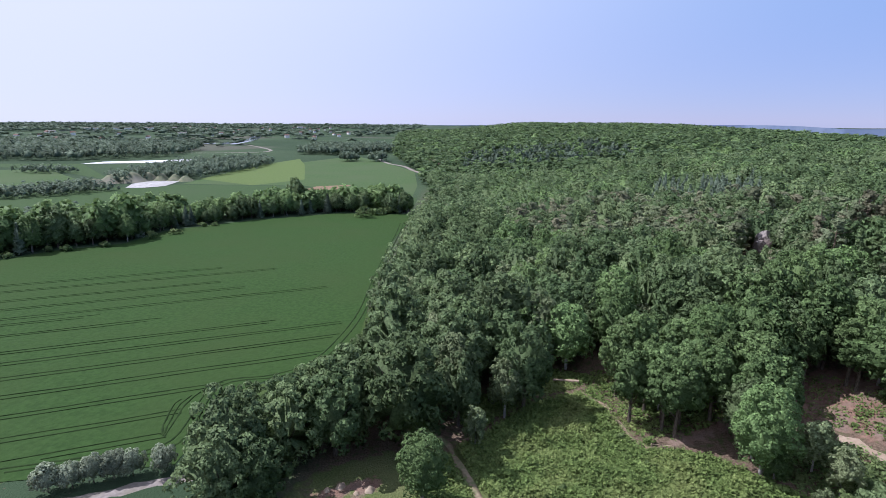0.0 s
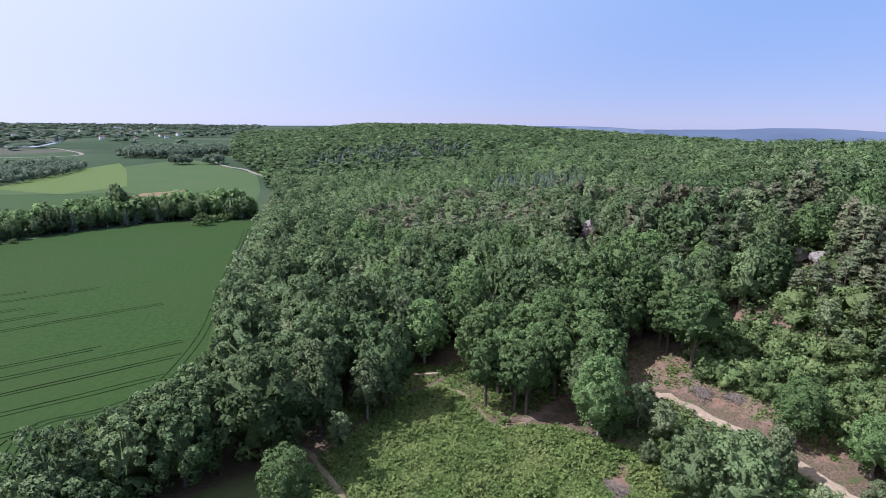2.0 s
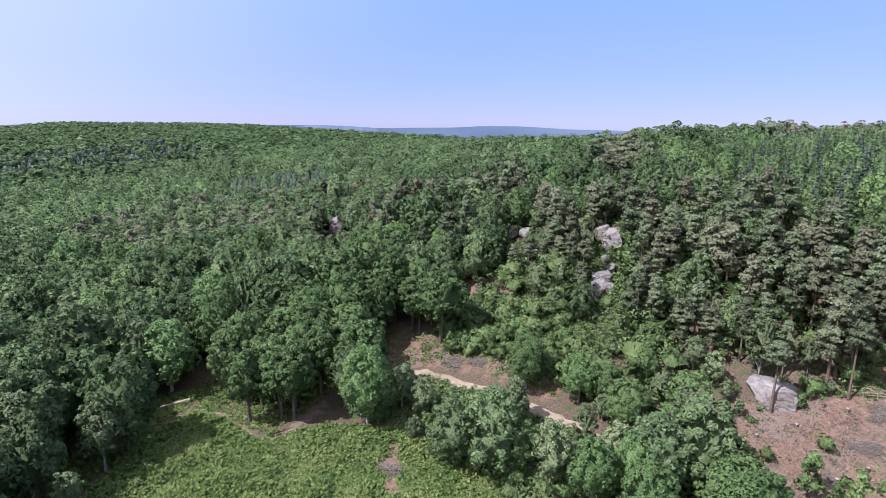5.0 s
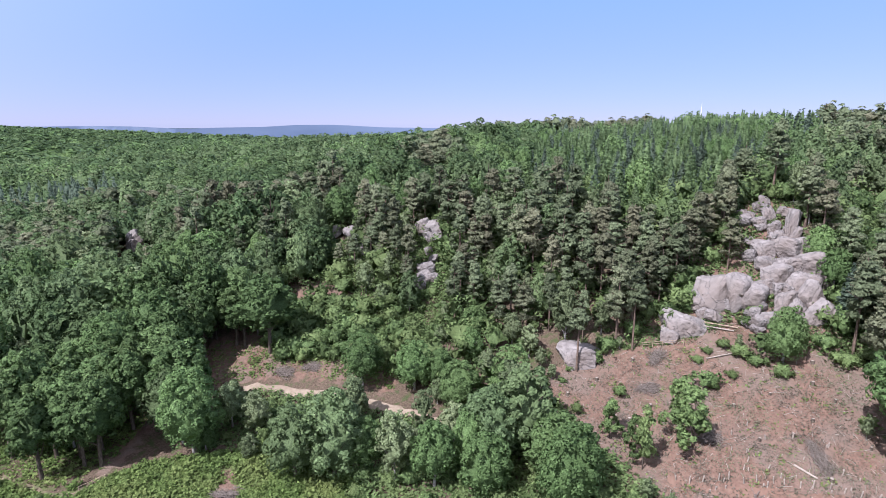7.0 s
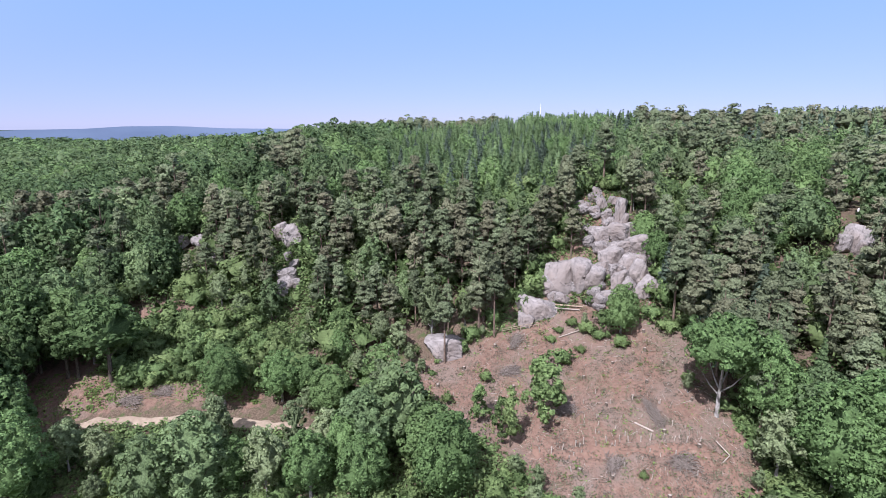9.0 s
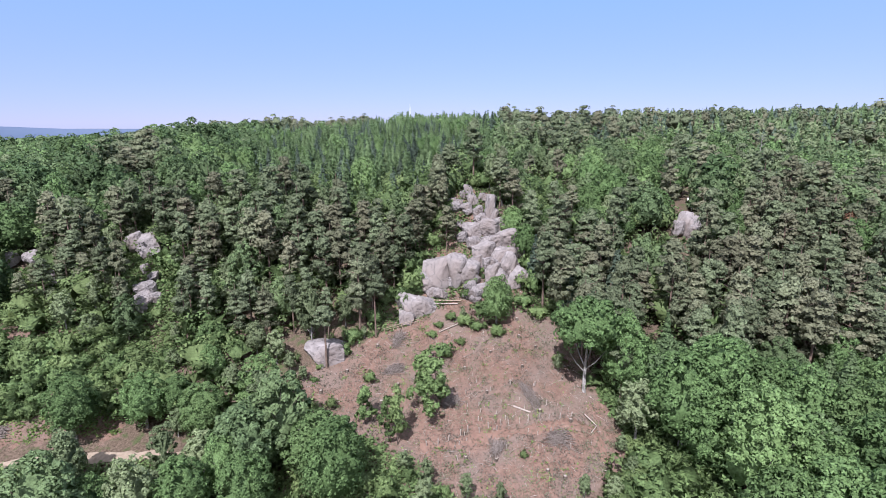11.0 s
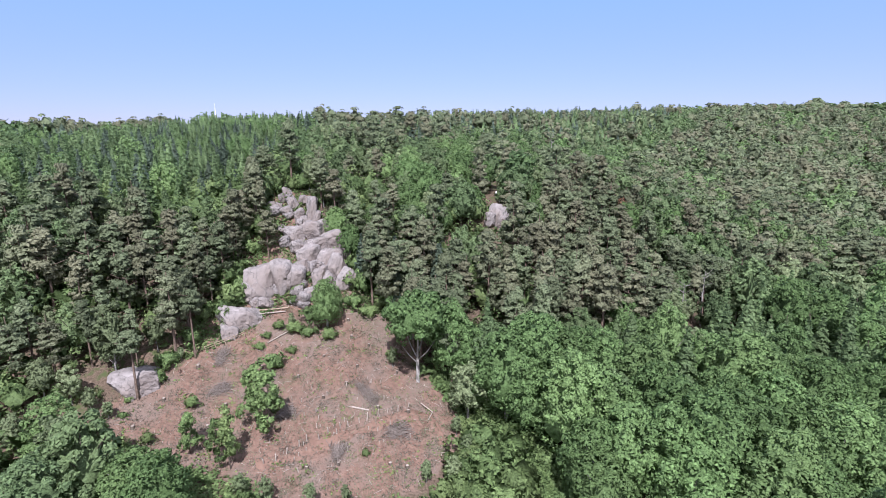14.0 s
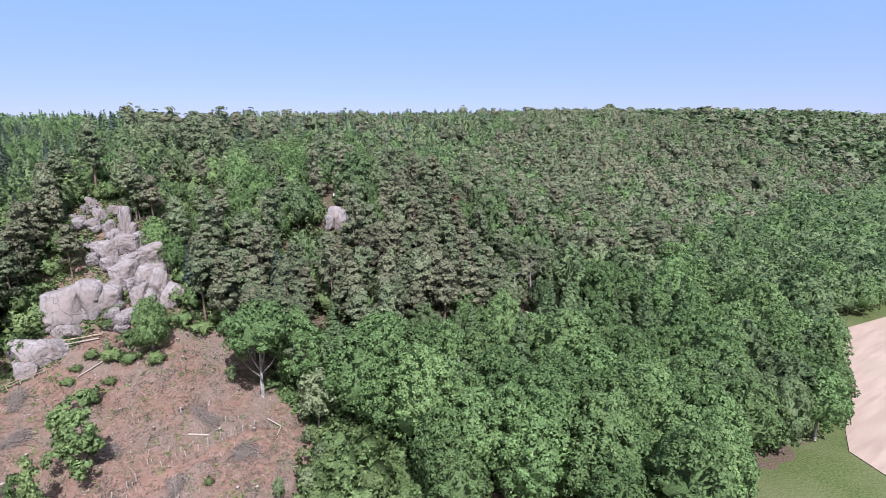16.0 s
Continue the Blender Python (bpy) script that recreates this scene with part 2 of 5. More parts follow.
def raw_mesh(name, verts, faces, mats, mat_index=None, normals=None, **attrs):
    """A mesh from arrays: faces is a list of index arrays, one a corner count; attrs are floats a vertex."""
    me = bpy.data.meshes.new(name)
    me.vertices.add(len(verts))
    me.vertices.foreach_set("co", np.ascontiguousarray(verts, np.float32).ravel())
    loops = np.concatenate([f.ravel() for f in faces]).astype(np.int32)
    totals = np.concatenate([np.full(len(f), f.shape[1]) for f in faces]).astype(np.int32)
    me.loops.add(len(loops))
    me.loops.foreach_set("vertex_index", loops)
    me.polygons.add(len(totals))
    me.polygons.foreach_set("loop_start", np.concatenate([[0], np.cumsum(totals)[:-1]]).astype(np.int32))
    for m in mats:
        me.materials.append(m)
    if mat_index is not None:
        me.polygons.foreach_set("material_index", np.asarray(mat_index, np.int32))
    me.update(calc_edges=True)
    if normals is not None:
        me.attributes.new("custom_normal", "FLOAT_VECTOR", "POINT").data.foreach_set("vector", np.ascontiguousarray(normals, np.float32).ravel())
    for key, value in attrs.items():
        me.attributes.new(key, "FLOAT", "POINT").data.foreach_set("value", np.asarray(value, np.float32))
    return me


def grid_faces(nx, ny):
    i = (np.arange(ny - 1)[:, None] * nx + np.arange(nx - 1)[None, :]).ravel()
    return np.stack([i, i + 1, i + nx + 1, i + nx], 1)


def ground_material():
    m, nt, b = material("ground", 0.95)
    b.inputs["Specular IOR Level"].default_value = 0.05

    def at(name):
        n = nt.nodes.new("ShaderNodeAttribute")
        n.attribute_name = name
        return n.outputs["Fac"]

    def edged(name, scale):
        """An attribute with a ragged edge."""
        n = noise_fac(nt, scale, 0.25, 0.75, 6)
        a = nt.nodes.new("ShaderNodeMath")
        a.operation = "ADD"
        nt.links.new(at(name), a.inputs[0])
        nt.links.new(n, a.inputs[1])
        r = node(nt, "ShaderNodeMapRange", From_Min=0.88, From_Max=1.12)
        nt.links.new(a.outputs[0], r.inputs[0])
        return r.outputs[0]

    fine = noise_fac(nt, 2.5, detail=8)
    floor = mixed(nt, noise_fac(nt, 3.2, 0.3, 0.7, 8), (0.070, 0.050, 0.034), (0.170, 0.125, 0.088))
    floor = mixed(nt, noise_fac(nt, 0.7, 0.52, 0.66, 6), floor, (0.075, 0.088, 0.036))
    grass = mixed(nt, fine, (0.062, 0.086, 0.026), (0.115, 0.135, 0.048))
    grass = mixed(nt, noise_fac(nt, 0.09, 0.42, 0.66), grass, (0.120, 0.130, 0.055))
    # the plain's colours are darker and bluer, to imitate hazy distance
    plain = mixed(nt, noise_fac(nt, 0.004, 0.4, 0.6, 2), (0.036, 0.058, 0.030), (0.052, 0.078, 0.040))
    plain = mixed(nt, noise_fac(nt, 0.0023, 0.56, 0.62, 2), plain, (0.085, 0.088, 0.064))
    soil = mixed(nt, noise_fac(nt, 1.3, 0.3, 0.7, 8), (0.140, 0.086, 0.062), (0.228, 0.146, 0.106))
    soil = mixed(nt, noise_fac(nt, 0.16, 0.45, 0.62, 5), soil, (0.182, 0.132, 0.102))
    soil = mixed(nt, noise_fac(nt, 0.9, 0.60, 0.72, 6), soil, (0.140, 0.105, 0.075))
    canopy = mixed(nt, noise_fac(nt, 0.09, 0.35, 0.65, 5), (0.022, 0.036, 0.020), (0.045, 0.066, 0.034))
    floor = mixed(nt, at("far"), floor, canopy)
    col = mixed(nt, at("plain"), floor, plain)
    col = mixed(nt, edged("grass", 0.35), col, grass)
    col = mixed(nt, edged("soil", 0.5), col, soil)
    nt.links.new(col, b.inputs["Base Color"])
    bumped(nt, b, fine, 0.6, 0.15)
    return m


gx, gy = steps(30, 136, 1.25, 4900), steps(-40, 108, 1.25, 4900)
GX, GY = np.meshgrid(gx, gy)
gxf, gyf = GX.ravel(), GY.ravel()
soil = np.maximum.reduce([soft_poly(gxf, gyf, CLEARING, 5), soft_poly(gxf, gyf, BANK, 5) * 1.15, soft_poly(gxf, gyf, LEDGE, 3),
                          np.clip(1.3 - line_gap(gxf, gyf, [(78, 92), (84.5, 89.5), (90, 88)]) / 4, 0, 1), np.clip(0.95 - np.hypot(gxf - 128, gyf + 6) / 40, 0, 1), np.clip(1.1 - line_gap(gxf, gyf, [(-10.4, 66.5), (-6, 69)]) / 3.5, 0, 1), np.clip(1.0 - line_gap(gxf, gyf, SOIL_STRIP) / 3.6, 0, 1),
                          np.clip(0.95 - line_gap(gxf, gyf, BRACKEN_PIT) / 3.5, 0, 1)])
grass = np.maximum(np.maximum(soft_poly(gxf, gyf, MEADOW, 5), soft_poly(gxf, gyf, OPEN, 4)), (np.hypot(gxf - 5, gyf + 10) < 66) * 1.0)
grass = np.maximum(grass, soft_poly(gxf, gyf, [(56, -80), (45, -90), (20, -90), (20, -118), (32, -116), (39, -119), (43, -108), (46, -97)], 3))
grass = np.maximum(grass, np.clip(1.3 - line_gap(gxf, gyf, DRY_FIELD + DRY_FIELD[:1]) / 14, 0, 1))
plain = np.clip((-14 - gxf) / 8, 0, 1) * (gyf > 60)
plain = np.maximum(plain, (gyf < -100) & (gxf < np.interp(gyf, FOOT[0], FOOT[1]) - 30))
ground = tagged(new("ground", raw_mesh("ground", np.stack([gxf, gyf, height(gxf, gyf)], 1), [grid_faces(len(gx), len(gy))], [ground_material()],
                                       soil=soil, grass=grass, plain=plain, far=np.clip((np.hypot(gxf, gyf) - 420) / 60, 0, 1))),
                "valley floor and wooded hillside with bare reddish soil", "ground", kind="structure")
for p in ground.data.polygons:
    p.use_smooth = True


def sheet(name, outline, mat, lift, label, category, kind="structure", drop=0.0):
    """A flat patch of land with a low edge."""
    bm = bmesh.new()
    top = [bm.verts.new((x, y, float(height(x, y)) + lift)) for x, y in outline]
    face = bm.faces.new(top)
    if face.normal.z < 0:
        face.normal_flip()
    bmesh.ops.triangulate(bm, faces=[face])
    me = bpy.data.meshes.new(name)
    bm.to_mesh(me)
    bm.free()
    me.materials.append(mat)
    return tagged(new(name, me), label, category, kind=kind)


def smooth_line(line, step):
    """A polyline resampled by Catmull-Rom."""
    p = [line[0]] + list(line) + [line[-1]]
    out = []
    for a, b, c, d in zip(p, p[1:], p[2:], p[3:]):
        n = max(1, int(math.hypot(c[0] - b[0], c[1] - b[1]) / step))
        for i in range(n):
            t = i / n
            out.append(tuple(0.5 * (2 * b[k] + (c[k] - a[k]) * t + (2 * a[k] - 5 * b[k] + 4 * c[k] - d[k]) * t * t + (3 * b[k] - a[k] - 3 * c[k] + d[k]) * t ** 3) for k in (0, 1)))
    return out + [tuple(line[-1])]


def ribbon_arrays(line, width, lift, wobble=0.0, step=1.5, seed=3):
    rng = np.random.default_rng(seed)
    p = np.array(smooth_line(line, step))
    d = np.gradient(p, axis=0)
    d /= np.linalg.norm(d, axis=1)[:, None] + 1e-9
    n = np.stack([-d[:, 1], d[:, 0]], 1)
    cols = []
    for k in (-1, -0.4, 0.4, 1):
        w = width / 2 * k + (rng.normal(0, wobble, len(p)) if abs(k) == 1 else 0)
        q = p + n * np.asarray(w).reshape(-1, 1)
        cols.append(np.column_stack([q, height(q[:, 0], q[:, 1]) + lift + (0.03 if abs(k) < 1 else -0.12)]))
    v = np.stack(cols, 1).reshape(-1, 3)
    return v, grid_faces(4, len(p))


def ribbon(name, line, width, mat, lift, label, category, wobble=0.0, step=1.5):
    v, f = ribbon_arrays(line, width, lift, wobble, step)
    return tagged(new(name, raw_mesh(name, v, [f], [mat])), label, category, kind="structure")


field = sheet("field", FIELD, CROP, 0.10, "large field of young green cereal with wheel tracks", "field")
MARGIN = surface("field_margin", (0.034, 0.060, 0.015), (0.052, 0.082, 0.022), 0.8, (0.060, 0.078, 0.028), 0.1, bump=0.5)
sheet("field_margin", [(-20, 330), (-20.5, 262), (-20, 158), (-20.6, 143), (-23.6, 126), (-25.6, 112), (-29.8, 105.5), (-35, 103.4), (-41, 100.5), (-42.2, 97), (-40.4, 89), (-39.8, 77), (-39, 71.5), (-24, 74), (-20, 80), (-12, 100), (-6, 160), (-6, 330)], MARGIN, 0.05, "rough grassy strip between the crop and the wood", "field margin")
dry = sheet("dry_field", DRY_FIELD, DRY, 0.16, "bare beige harrowed field beside the wood", "field")
ribbon("sand_path", SAND_PATH, 2.4, SAND, 0.10, "pale sandy track along the foot of the slope", "path", 0.25)
SLOPE_TRACK = [(86.2, -1.5), (87.2, -8.5), (88.9, -14.2), (90.2, -21.2), (91.6, -25.4), (91.4, -29.0), (89.0, -31.2), (84.5, -31.4)]
RED_EARTH = surface("red_earth", (0.142, 0.088, 0.064), (0.228, 0.146, 0.106), 1.4, (0.205, 0.124, 0.088), 0.3)
ribbon("slope_track", SLOPE_TRACK, 2.0, RED_EARTH, 0.10, "trodden terrace of bare red earth across the slope", "path", 0.45)
ribbon("footpath", FOOTPATH, 0.9, EARTH, 0.10, "narrow trodden sandy footpath through the bracken", "path", 0.2)
ribbon("grass_track", GRASS_TRACK, 1.3, EARTH, 0.10, "worn grassy track into the shade of the trees", "path", 0.3)
ribbon("field_road", FIELD_ROAD, 2.2, GRAVEL, 0.12, "grey gravel lane beside the field", "road", 0.2)

# ---- trees ----
@functools.lru_cache(None)
def ico(level):
    """A unit ball of 20, 80 or 320 faces."""
    bm = bmesh.new()
    bmesh.ops.create_icosphere(bm, subdivisions=level, radius=1)
    out = np.array([v.co for v in bm.verts]), np.array([[v.index for v in f.verts] for f in bm.faces])
    bm.free()
    return out


def unit(v):
    return v / (np.linalg.norm(v, axis=-1, keepdims=True) + 1e-9)


def cards(c, n, size, rng, slim=0.62, bend=0.3):
    """Leaf sprays: small tilted blades at c that face n. Returns vertices, faces and a tint a vertex."""
    k = len(c)
    n = n / (np.linalg.norm(n, axis=1)[:, None] + 1e-9)
    u = np.cross(n, rng.normal(size=(k, 3)))
    u /= np.linalg.norm(u, axis=1)[:, None] + 1e-9
    v = np.cross(n, u)
    s = (size * rng.uniform(0.7, 1.3, k))[:, None]
    b = n * s * bend
    verts = np.stack([c - u * s * 0.9 - v * s * slim - b, c + u * s * 0.9 - v * s * slim * rng.uniform(0.2, 1.0, (k, 1)), c + v * s * 1.25 - b * rng.uniform(0, 1, (k, 1))], 1).reshape(-1, 3)
    tint = np.repeat(rng.uniform(0, 1, k), 3)
    return verts, np.arange(3 * k).reshape(-1, 3), tint


def lobed(rng, lobes, count, size, core=0.80, up=0.25, flat=1.0, lod=0, loose=1.0, mid=None, soft=0.5):
    """Foliage over a cluster of rounded masses (x, y, z, r). mid: the middle of a closed crown, round which one dense heart
    fills the masses; without it each mass has a small heart of its own. flat: their height over their width. soft: how far the leaves face out of the whole crown."""
    L = np.array(lobes, float)
    hub = np.array(mid if mid is not None else L[:, :3].mean(0) - (0, 0, 2.0))
    w = L[:, 3] ** 2 * (np.where(L[:, 2] < hub[2] - 0.5, 0.45, 1.0) if mid is not None else 1.0)
    w = w / w.sum()
    pick = rng.choice(len(L), int(count * 2.6), p=w)
    d = rng.normal(size=(len(pick), 3)) + unit(L[pick, :3] - hub) * 0.5
    d[:, 2] += up
    d = unit(d)
    r = L[pick, 3][:, None] * rng.uniform(1 - 0.10 * loose, 1 + 0.13 * loose, (len(pick), 1))
    p = L[pick, :3] + d * r * (1, 1, flat)
    gap = np.linalg.norm((p[:, None] - L[None, :, :3]) / (1, 1, flat), axis=2) / L[None, :, 3]
    gap[np.arange(len(p)), pick] = 9
    keep = np.nonzero(gap.min(1) > 0.80)[0][:count]
    p, d = p[keep], d[keep]
    V, F, T = cards(p, d + rng.normal(0, 0.40 if lod < 3 else 0.22, (len(keep), 3)) + (0, 0, 0.12), size, rng)
    soft = soft if lod < 2 else 0.7
    N = np.repeat(unit(d * (1 - soft) + unit(p - hub) * soft + rng.normal(0, (0.34, 0.34, 0.24, 0.15, 0.12)[lod], (len(keep), 3))), 3, axis=0)
    if mid is not None:
        iv, cf = ico((3, 3, 2, 2, 1)[lod])
        c = (L[:, :3] - hub) / (1, 1, flat)
        b = iv @ c.T
        disc = L[None, :, 3] ** 2 - ((c ** 2).sum(1)[None] - b ** 2)
        reach = np.where(disc > 0, b + np.sqrt(np.clip(disc, 0, None)), 0).max(1)
        reach = np.maximum(reach, np.median(reach) * 0.7) * core
        cv, cn = hub + iv * reach[:, None] * (1, 1, flat), iv
    else:
        iv, jf = ico(1)
        cv = (iv[None] * (L[:, 3] * core)[:, None, None] * (1, 1, flat) * rng.uniform(0.75, 1.1, (len(L), len(iv), 1)) + L[:, None, :3]).reshape(-1, 3)
        cf = (jf[None] + (np.arange(len(L)) * len(iv))[:, None, None]).reshape(-1, 3)
        cn = unit(np.tile(iv, (len(L), 1)) * 0.5 + unit(cv - hub) * 0.5)
    # hearts take a darker leaf tint, painted so that gaps read as inner shade
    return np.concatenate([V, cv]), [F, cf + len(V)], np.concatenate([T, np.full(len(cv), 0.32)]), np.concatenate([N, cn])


def tube(path, radii, sides=6):
    """A tapered limb along a path."""
    P = np.array(path, float)
    out, faces = [], []
    for i, (p, r) in enumerate(zip(P, radii)):
        d = P[min(i + 1, len(P) - 1)] - P[max(i - 1, 0)]
        d /= np.linalg.norm(d) + 1e-9
        a = np.cross(d, (0.3, 0.9, 0.1))
        a /= np.linalg.norm(a)
        b = np.cross(d, a)
        ang = np.arange(sides) * 2 * np.pi / sides
        out.append(p + r * (np.cos(ang)[:, None] * a + np.sin(ang)[:, None] * b))
        if i:
            for k in range(sides):
                q = (i - 1) * sides
                faces.append((q + k, q + (k + 1) % sides, q + sides + (k + 1) % sides, q + sides + k))
    return np.concatenate(out), np.array(faces)


def joined(pieces):
    V, F, at = [], [], 0
    for v, f in pieces:
        V.append(v)
        F.append(f + at)
        at += len(v)
    return np.concatenate(V), np.concatenate(F)


def dome(rng, H, R, base, n, small=0.15, big=0.27, ragged=0.16):
    """Leaf masses over an uneven dome from base to H of radius R: the masses, and the dome's middle."""
    zc = base + (H - base) * 0.42
    f = (np.arange(n) + rng.uniform(0.2, 0.8, n)) / n
    cz = 1 - f * 1.72
    a = np.arange(n) * 2.39996 + rng.uniform(-0.35, 0.35, n)
    ch = np.sqrt(np.clip(1 - cz ** 2, 0, 1))
    ph = rng.uniform(0, 6.28, 4)
    swell = 1 + ragged * (np.sin(2 * a + ph[0] + 2 * cz) * 0.6 + np.sin(3 * a + ph[1] - 3 * cz) * 0.6 + rng.uniform(-0.6, 0.6, n))
    rad = R * rng.uniform(small, big, n)
    x, y = (R * swell - rad * 0.85) * ch * np.cos(a), (R * swell - rad * 0.85) * ch * np.sin(a)
    z = zc + cz * np.where(cz > 0, (H - zc) * (0.55 + 0.45 * swell) - rad * 0.8, (zc - base) * 0.95)
    return np.column_stack([x, y, z, rad]), (0, 0, zc - (H - base) * 0.05)


def foliage_of(kind, rng, count, size, lod=0):
    """The crown of one tree of about 15 m: vertices, faces, tint and facing. lod: 0 near, 3 far."""
    k = (1, 0.75, 0.42, 0.3, 0.16)[lod]
    wide = (1, 1.1, 1.4, 1.6, 2.0)[lod]
    if kind in ("broadleaf", "beech", "oak", "tall_beech", "bare_beech"):
        H, R = rng.uniform(12, 16), rng.uniform(3.5, 4.9)
        base = H * rng.uniform(0.02, 0.16)
        if kind == "tall_beech":
            H, R, base = H + 1, R - 0.7, H * 0.32
        if kind == "bare_beech":
            H, R, base = 15.5, 5.0, 8.2
        n, ragged = (78, 0.10) if kind == "beech" else (62, 0.20)
        L, mid = dome(rng, H, R, base, int(n * k), 0.13 * wide, 0.25 * wide, ragged)
        return lobed(rng, L, count, size, lod=lod, mid=mid)
    if kind == "birch":
        H, R = rng.uniform(9, 13), rng.uniform(2.0, 2.8)
        L, mid = dome(rng, H, R, H * 0.16, int(46 * k), 0.16 * wide, 0.30 * wide, 0.24)
        return lobed(rng, L, count, size, core=0.80, lod=lod, loose=2.0, mid=mid)
    if kind == "shrub":
        L, mid = dome(rng, rng.uniform(2.6, 4.4), rng.uniform(1.7, 2.6), 0.3, int(22 * k), 0.16, 0.36, 0.42)
        return lobed(rng, L, count, size, core=0.86, lod=2, loose=1.8, mid=mid)
    if kind == "willow":
        L, mid = dome(rng, 6.0, rng.uniform(2.2, 2.8), 1.2, int(30 * k), 0.2, 0.36)
        return lobed(rng, L, count, size, core=0.84, lod=2, loose=1.4, mid=mid)
    if kind in ("pine", "dry_pine", "high_pine"):
        H, R = rng.uniform(12.0, 16.0), rng.uniform(1.7, 2.5)
        n = max(6, int(44 * k))
        f = rng.uniform(0, 1, n) ** 0.8
        a = rng.uniform(0, 6.28, n)
        side = 1 + 0.3 * np.sin(a + rng.uniform(0, 6.28))
        rr = rng.uniform(0.15, 1.0, n) ** 0.6 * R * np.sqrt(np.clip(1.03 - f ** 1.7, 0.03, 1)) * side
        L = np.column_stack([rr * np.cos(a), rr * np.sin(a), H * (0.34 + 0.62 * f), rng.uniform(0.5, 1.05, n) * wide])
        if kind == "high_pine":
            L[:, :2], L[:, 2] = L[:, :2] * 0.8, H * 0.72 + (L[:, 2] - H * 0.34) * 0.42
        if lod >= 3:
            return lobed(rng, L, count, size, core=0.8, up=0.45, flat=0.8, lod=lod, loose=2.2, mid=(0, 0, H * 0.66))
        return lobed(rng, L, count, size, core=0.8, up=0.45, flat=0.52, lod=lod, loose=1.7, soft=0.5)
    if kind == "sapling":
        H = rng.uniform(7.5, 9.5)
        n = 44
        f, a = rng.uniform(0, 1, n), rng.uniform(0, 6.28, n)
        rr = rng.uniform(0.1, 1, n) * (2.3 - 1.6 * f)
        L = np.column_stack([rr * np.cos(a), rr * np.sin(a), H * (0.24 + 0.72 * f), rng.uniform(0.28, 0.6, n)])
        return lobed(rng, L, count, size, core=0.5, lod=lod, loose=2.6, soft=0.4)
    # spruce and larch: a cone of drooping tiers
    H, R = rng.uniform(12.5, 16), rng.uniform(2.4, 3.2) * (1.2 if lod > 1 else 1)
    low = 0.14
    f = 1 - np.sqrt(rng.uniform(0, 1, count))
    tier = np.round(f * 13) / 13 + rng.normal(0, 0.015, count)
    a = rng.uniform(0, 6.283, count)
    reach = R * (1 - tier).clip(0.02) * rng.uniform(0.55, 1.12, count) * (1 + 0.22 * np.sin(a * 3 + tier * 40))
    z = H * (low + (1 - low) * tier) - reach * 0.32
    p = np.stack([reach * np.cos(a), reach * np.sin(a), z], 1)
    n = np.stack([np.cos(a) * 0.55, np.sin(a) * 0.55, np.full(count, 0.8)], 1) + rng.normal(0, 0.25, (count, 3))
    V, F, T = cards(p, n, size, rng, slim=0.5, bend=0.45)
    N = np.repeat(unit(np.stack([np.cos(a), np.sin(a), np.full(count, 0.55)], 1) + rng.normal(0, 0.22, (count, 3))), 3, axis=0)
    ang = np.arange(7) * 2 * np.pi / 7
    cone = np.concatenate([np.stack([R * 0.62 * np.cos(ang), R * 0.62 * np.sin(ang), np.full(7, H * low)], 1), [[0, 0, H * 0.95]]])
    cf = np.array([(i, (i + 1) % 7, 7) for i in range(7)])
    # the inner cone's low tint likewise paints shade inside the crown
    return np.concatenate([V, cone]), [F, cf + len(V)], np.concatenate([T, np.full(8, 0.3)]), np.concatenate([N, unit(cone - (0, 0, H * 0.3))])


def trunk_of(kind, rng):
    if kind in ("pine", "dry_pine", "high_pine"):
        lean = rng.uniform(-0.4, 0.4, 2)
        main = [(lean[0] * f, lean[1] * f, 15 * f - 0.5) for f in (0, 0.35, 0.7, 1)]
        pieces = [tube(main, (0.24, 0.19, 0.13, 0.05))]
        for i in range(5):
            a, z = rng.uniform(0, 6.3), rng.uniform(7 if kind == "pine" else 10, 13)
            pieces.append(tube([(lean[0] * z / 15, lean[1] * z / 15, z), (1.2 * math.cos(a), 1.2 * math.sin(a), z + 0.3), (2.3 * math.cos(a), 2.3 * math.sin(a), z + 0.8)], (0.07, 0.05, 0.02), 4))
        return joined(pieces)
    if kind in ("spruce", "larch"):
        return tube([(0, 0, -0.5), (0, 0, 5), (0, 0, 13)], (0.26, 0.18, 0.04))
    if kind == "sapling":
        lean = rng.uniform(-0.5, 0.5, 2)
        pieces = [tube([(lean[0] * f, lean[1] * f, 8.2 * f - 0.4) for f in (0, 0.3, 0.6, 1)], (0.11, 0.09, 0.06, 0.02), 5)]
        for i in range(6):
            a, z = rng.uniform(0, 6.3), rng.uniform(1.8, 6)
            pieces.append(tube([(lean[0] * z / 8, lean[1] * z / 8, z), (1.1 * math.cos(a), 1.1 * math.sin(a), z + 0.9)], (0.035, 0.012), 4))
        return joined(pieces)
    s = {"birch": 0.6, "willow": 0.4, "shrub": 0.2}.get(kind, 1.0)
    pieces = [tube([(0, 0, -0.5), (0.1 * s, 0.05, 3 * s), (0.2 * s, -0.1, 7 * s), (0.1, 0, 11 * s)], (0.36 * s, 0.28 * s, 0.2 * s, 0.06 * s))]
    for i in range(5):
        a, z = i * 1.3 + rng.uniform(0, 0.6), rng.uniform(3.2, 7) * s
        pieces.append(tube([(0.15 * s, 0, z), (1.4 * s * math.cos(a), 1.4 * s * math.sin(a), z + 1.6 * s), (2.9 * s * math.cos(a), 2.9 * s * math.sin(a), z + 4 * s)], (0.14 * s, 0.1 * s, 0.03 * s), 4))
    return joined(pieces)


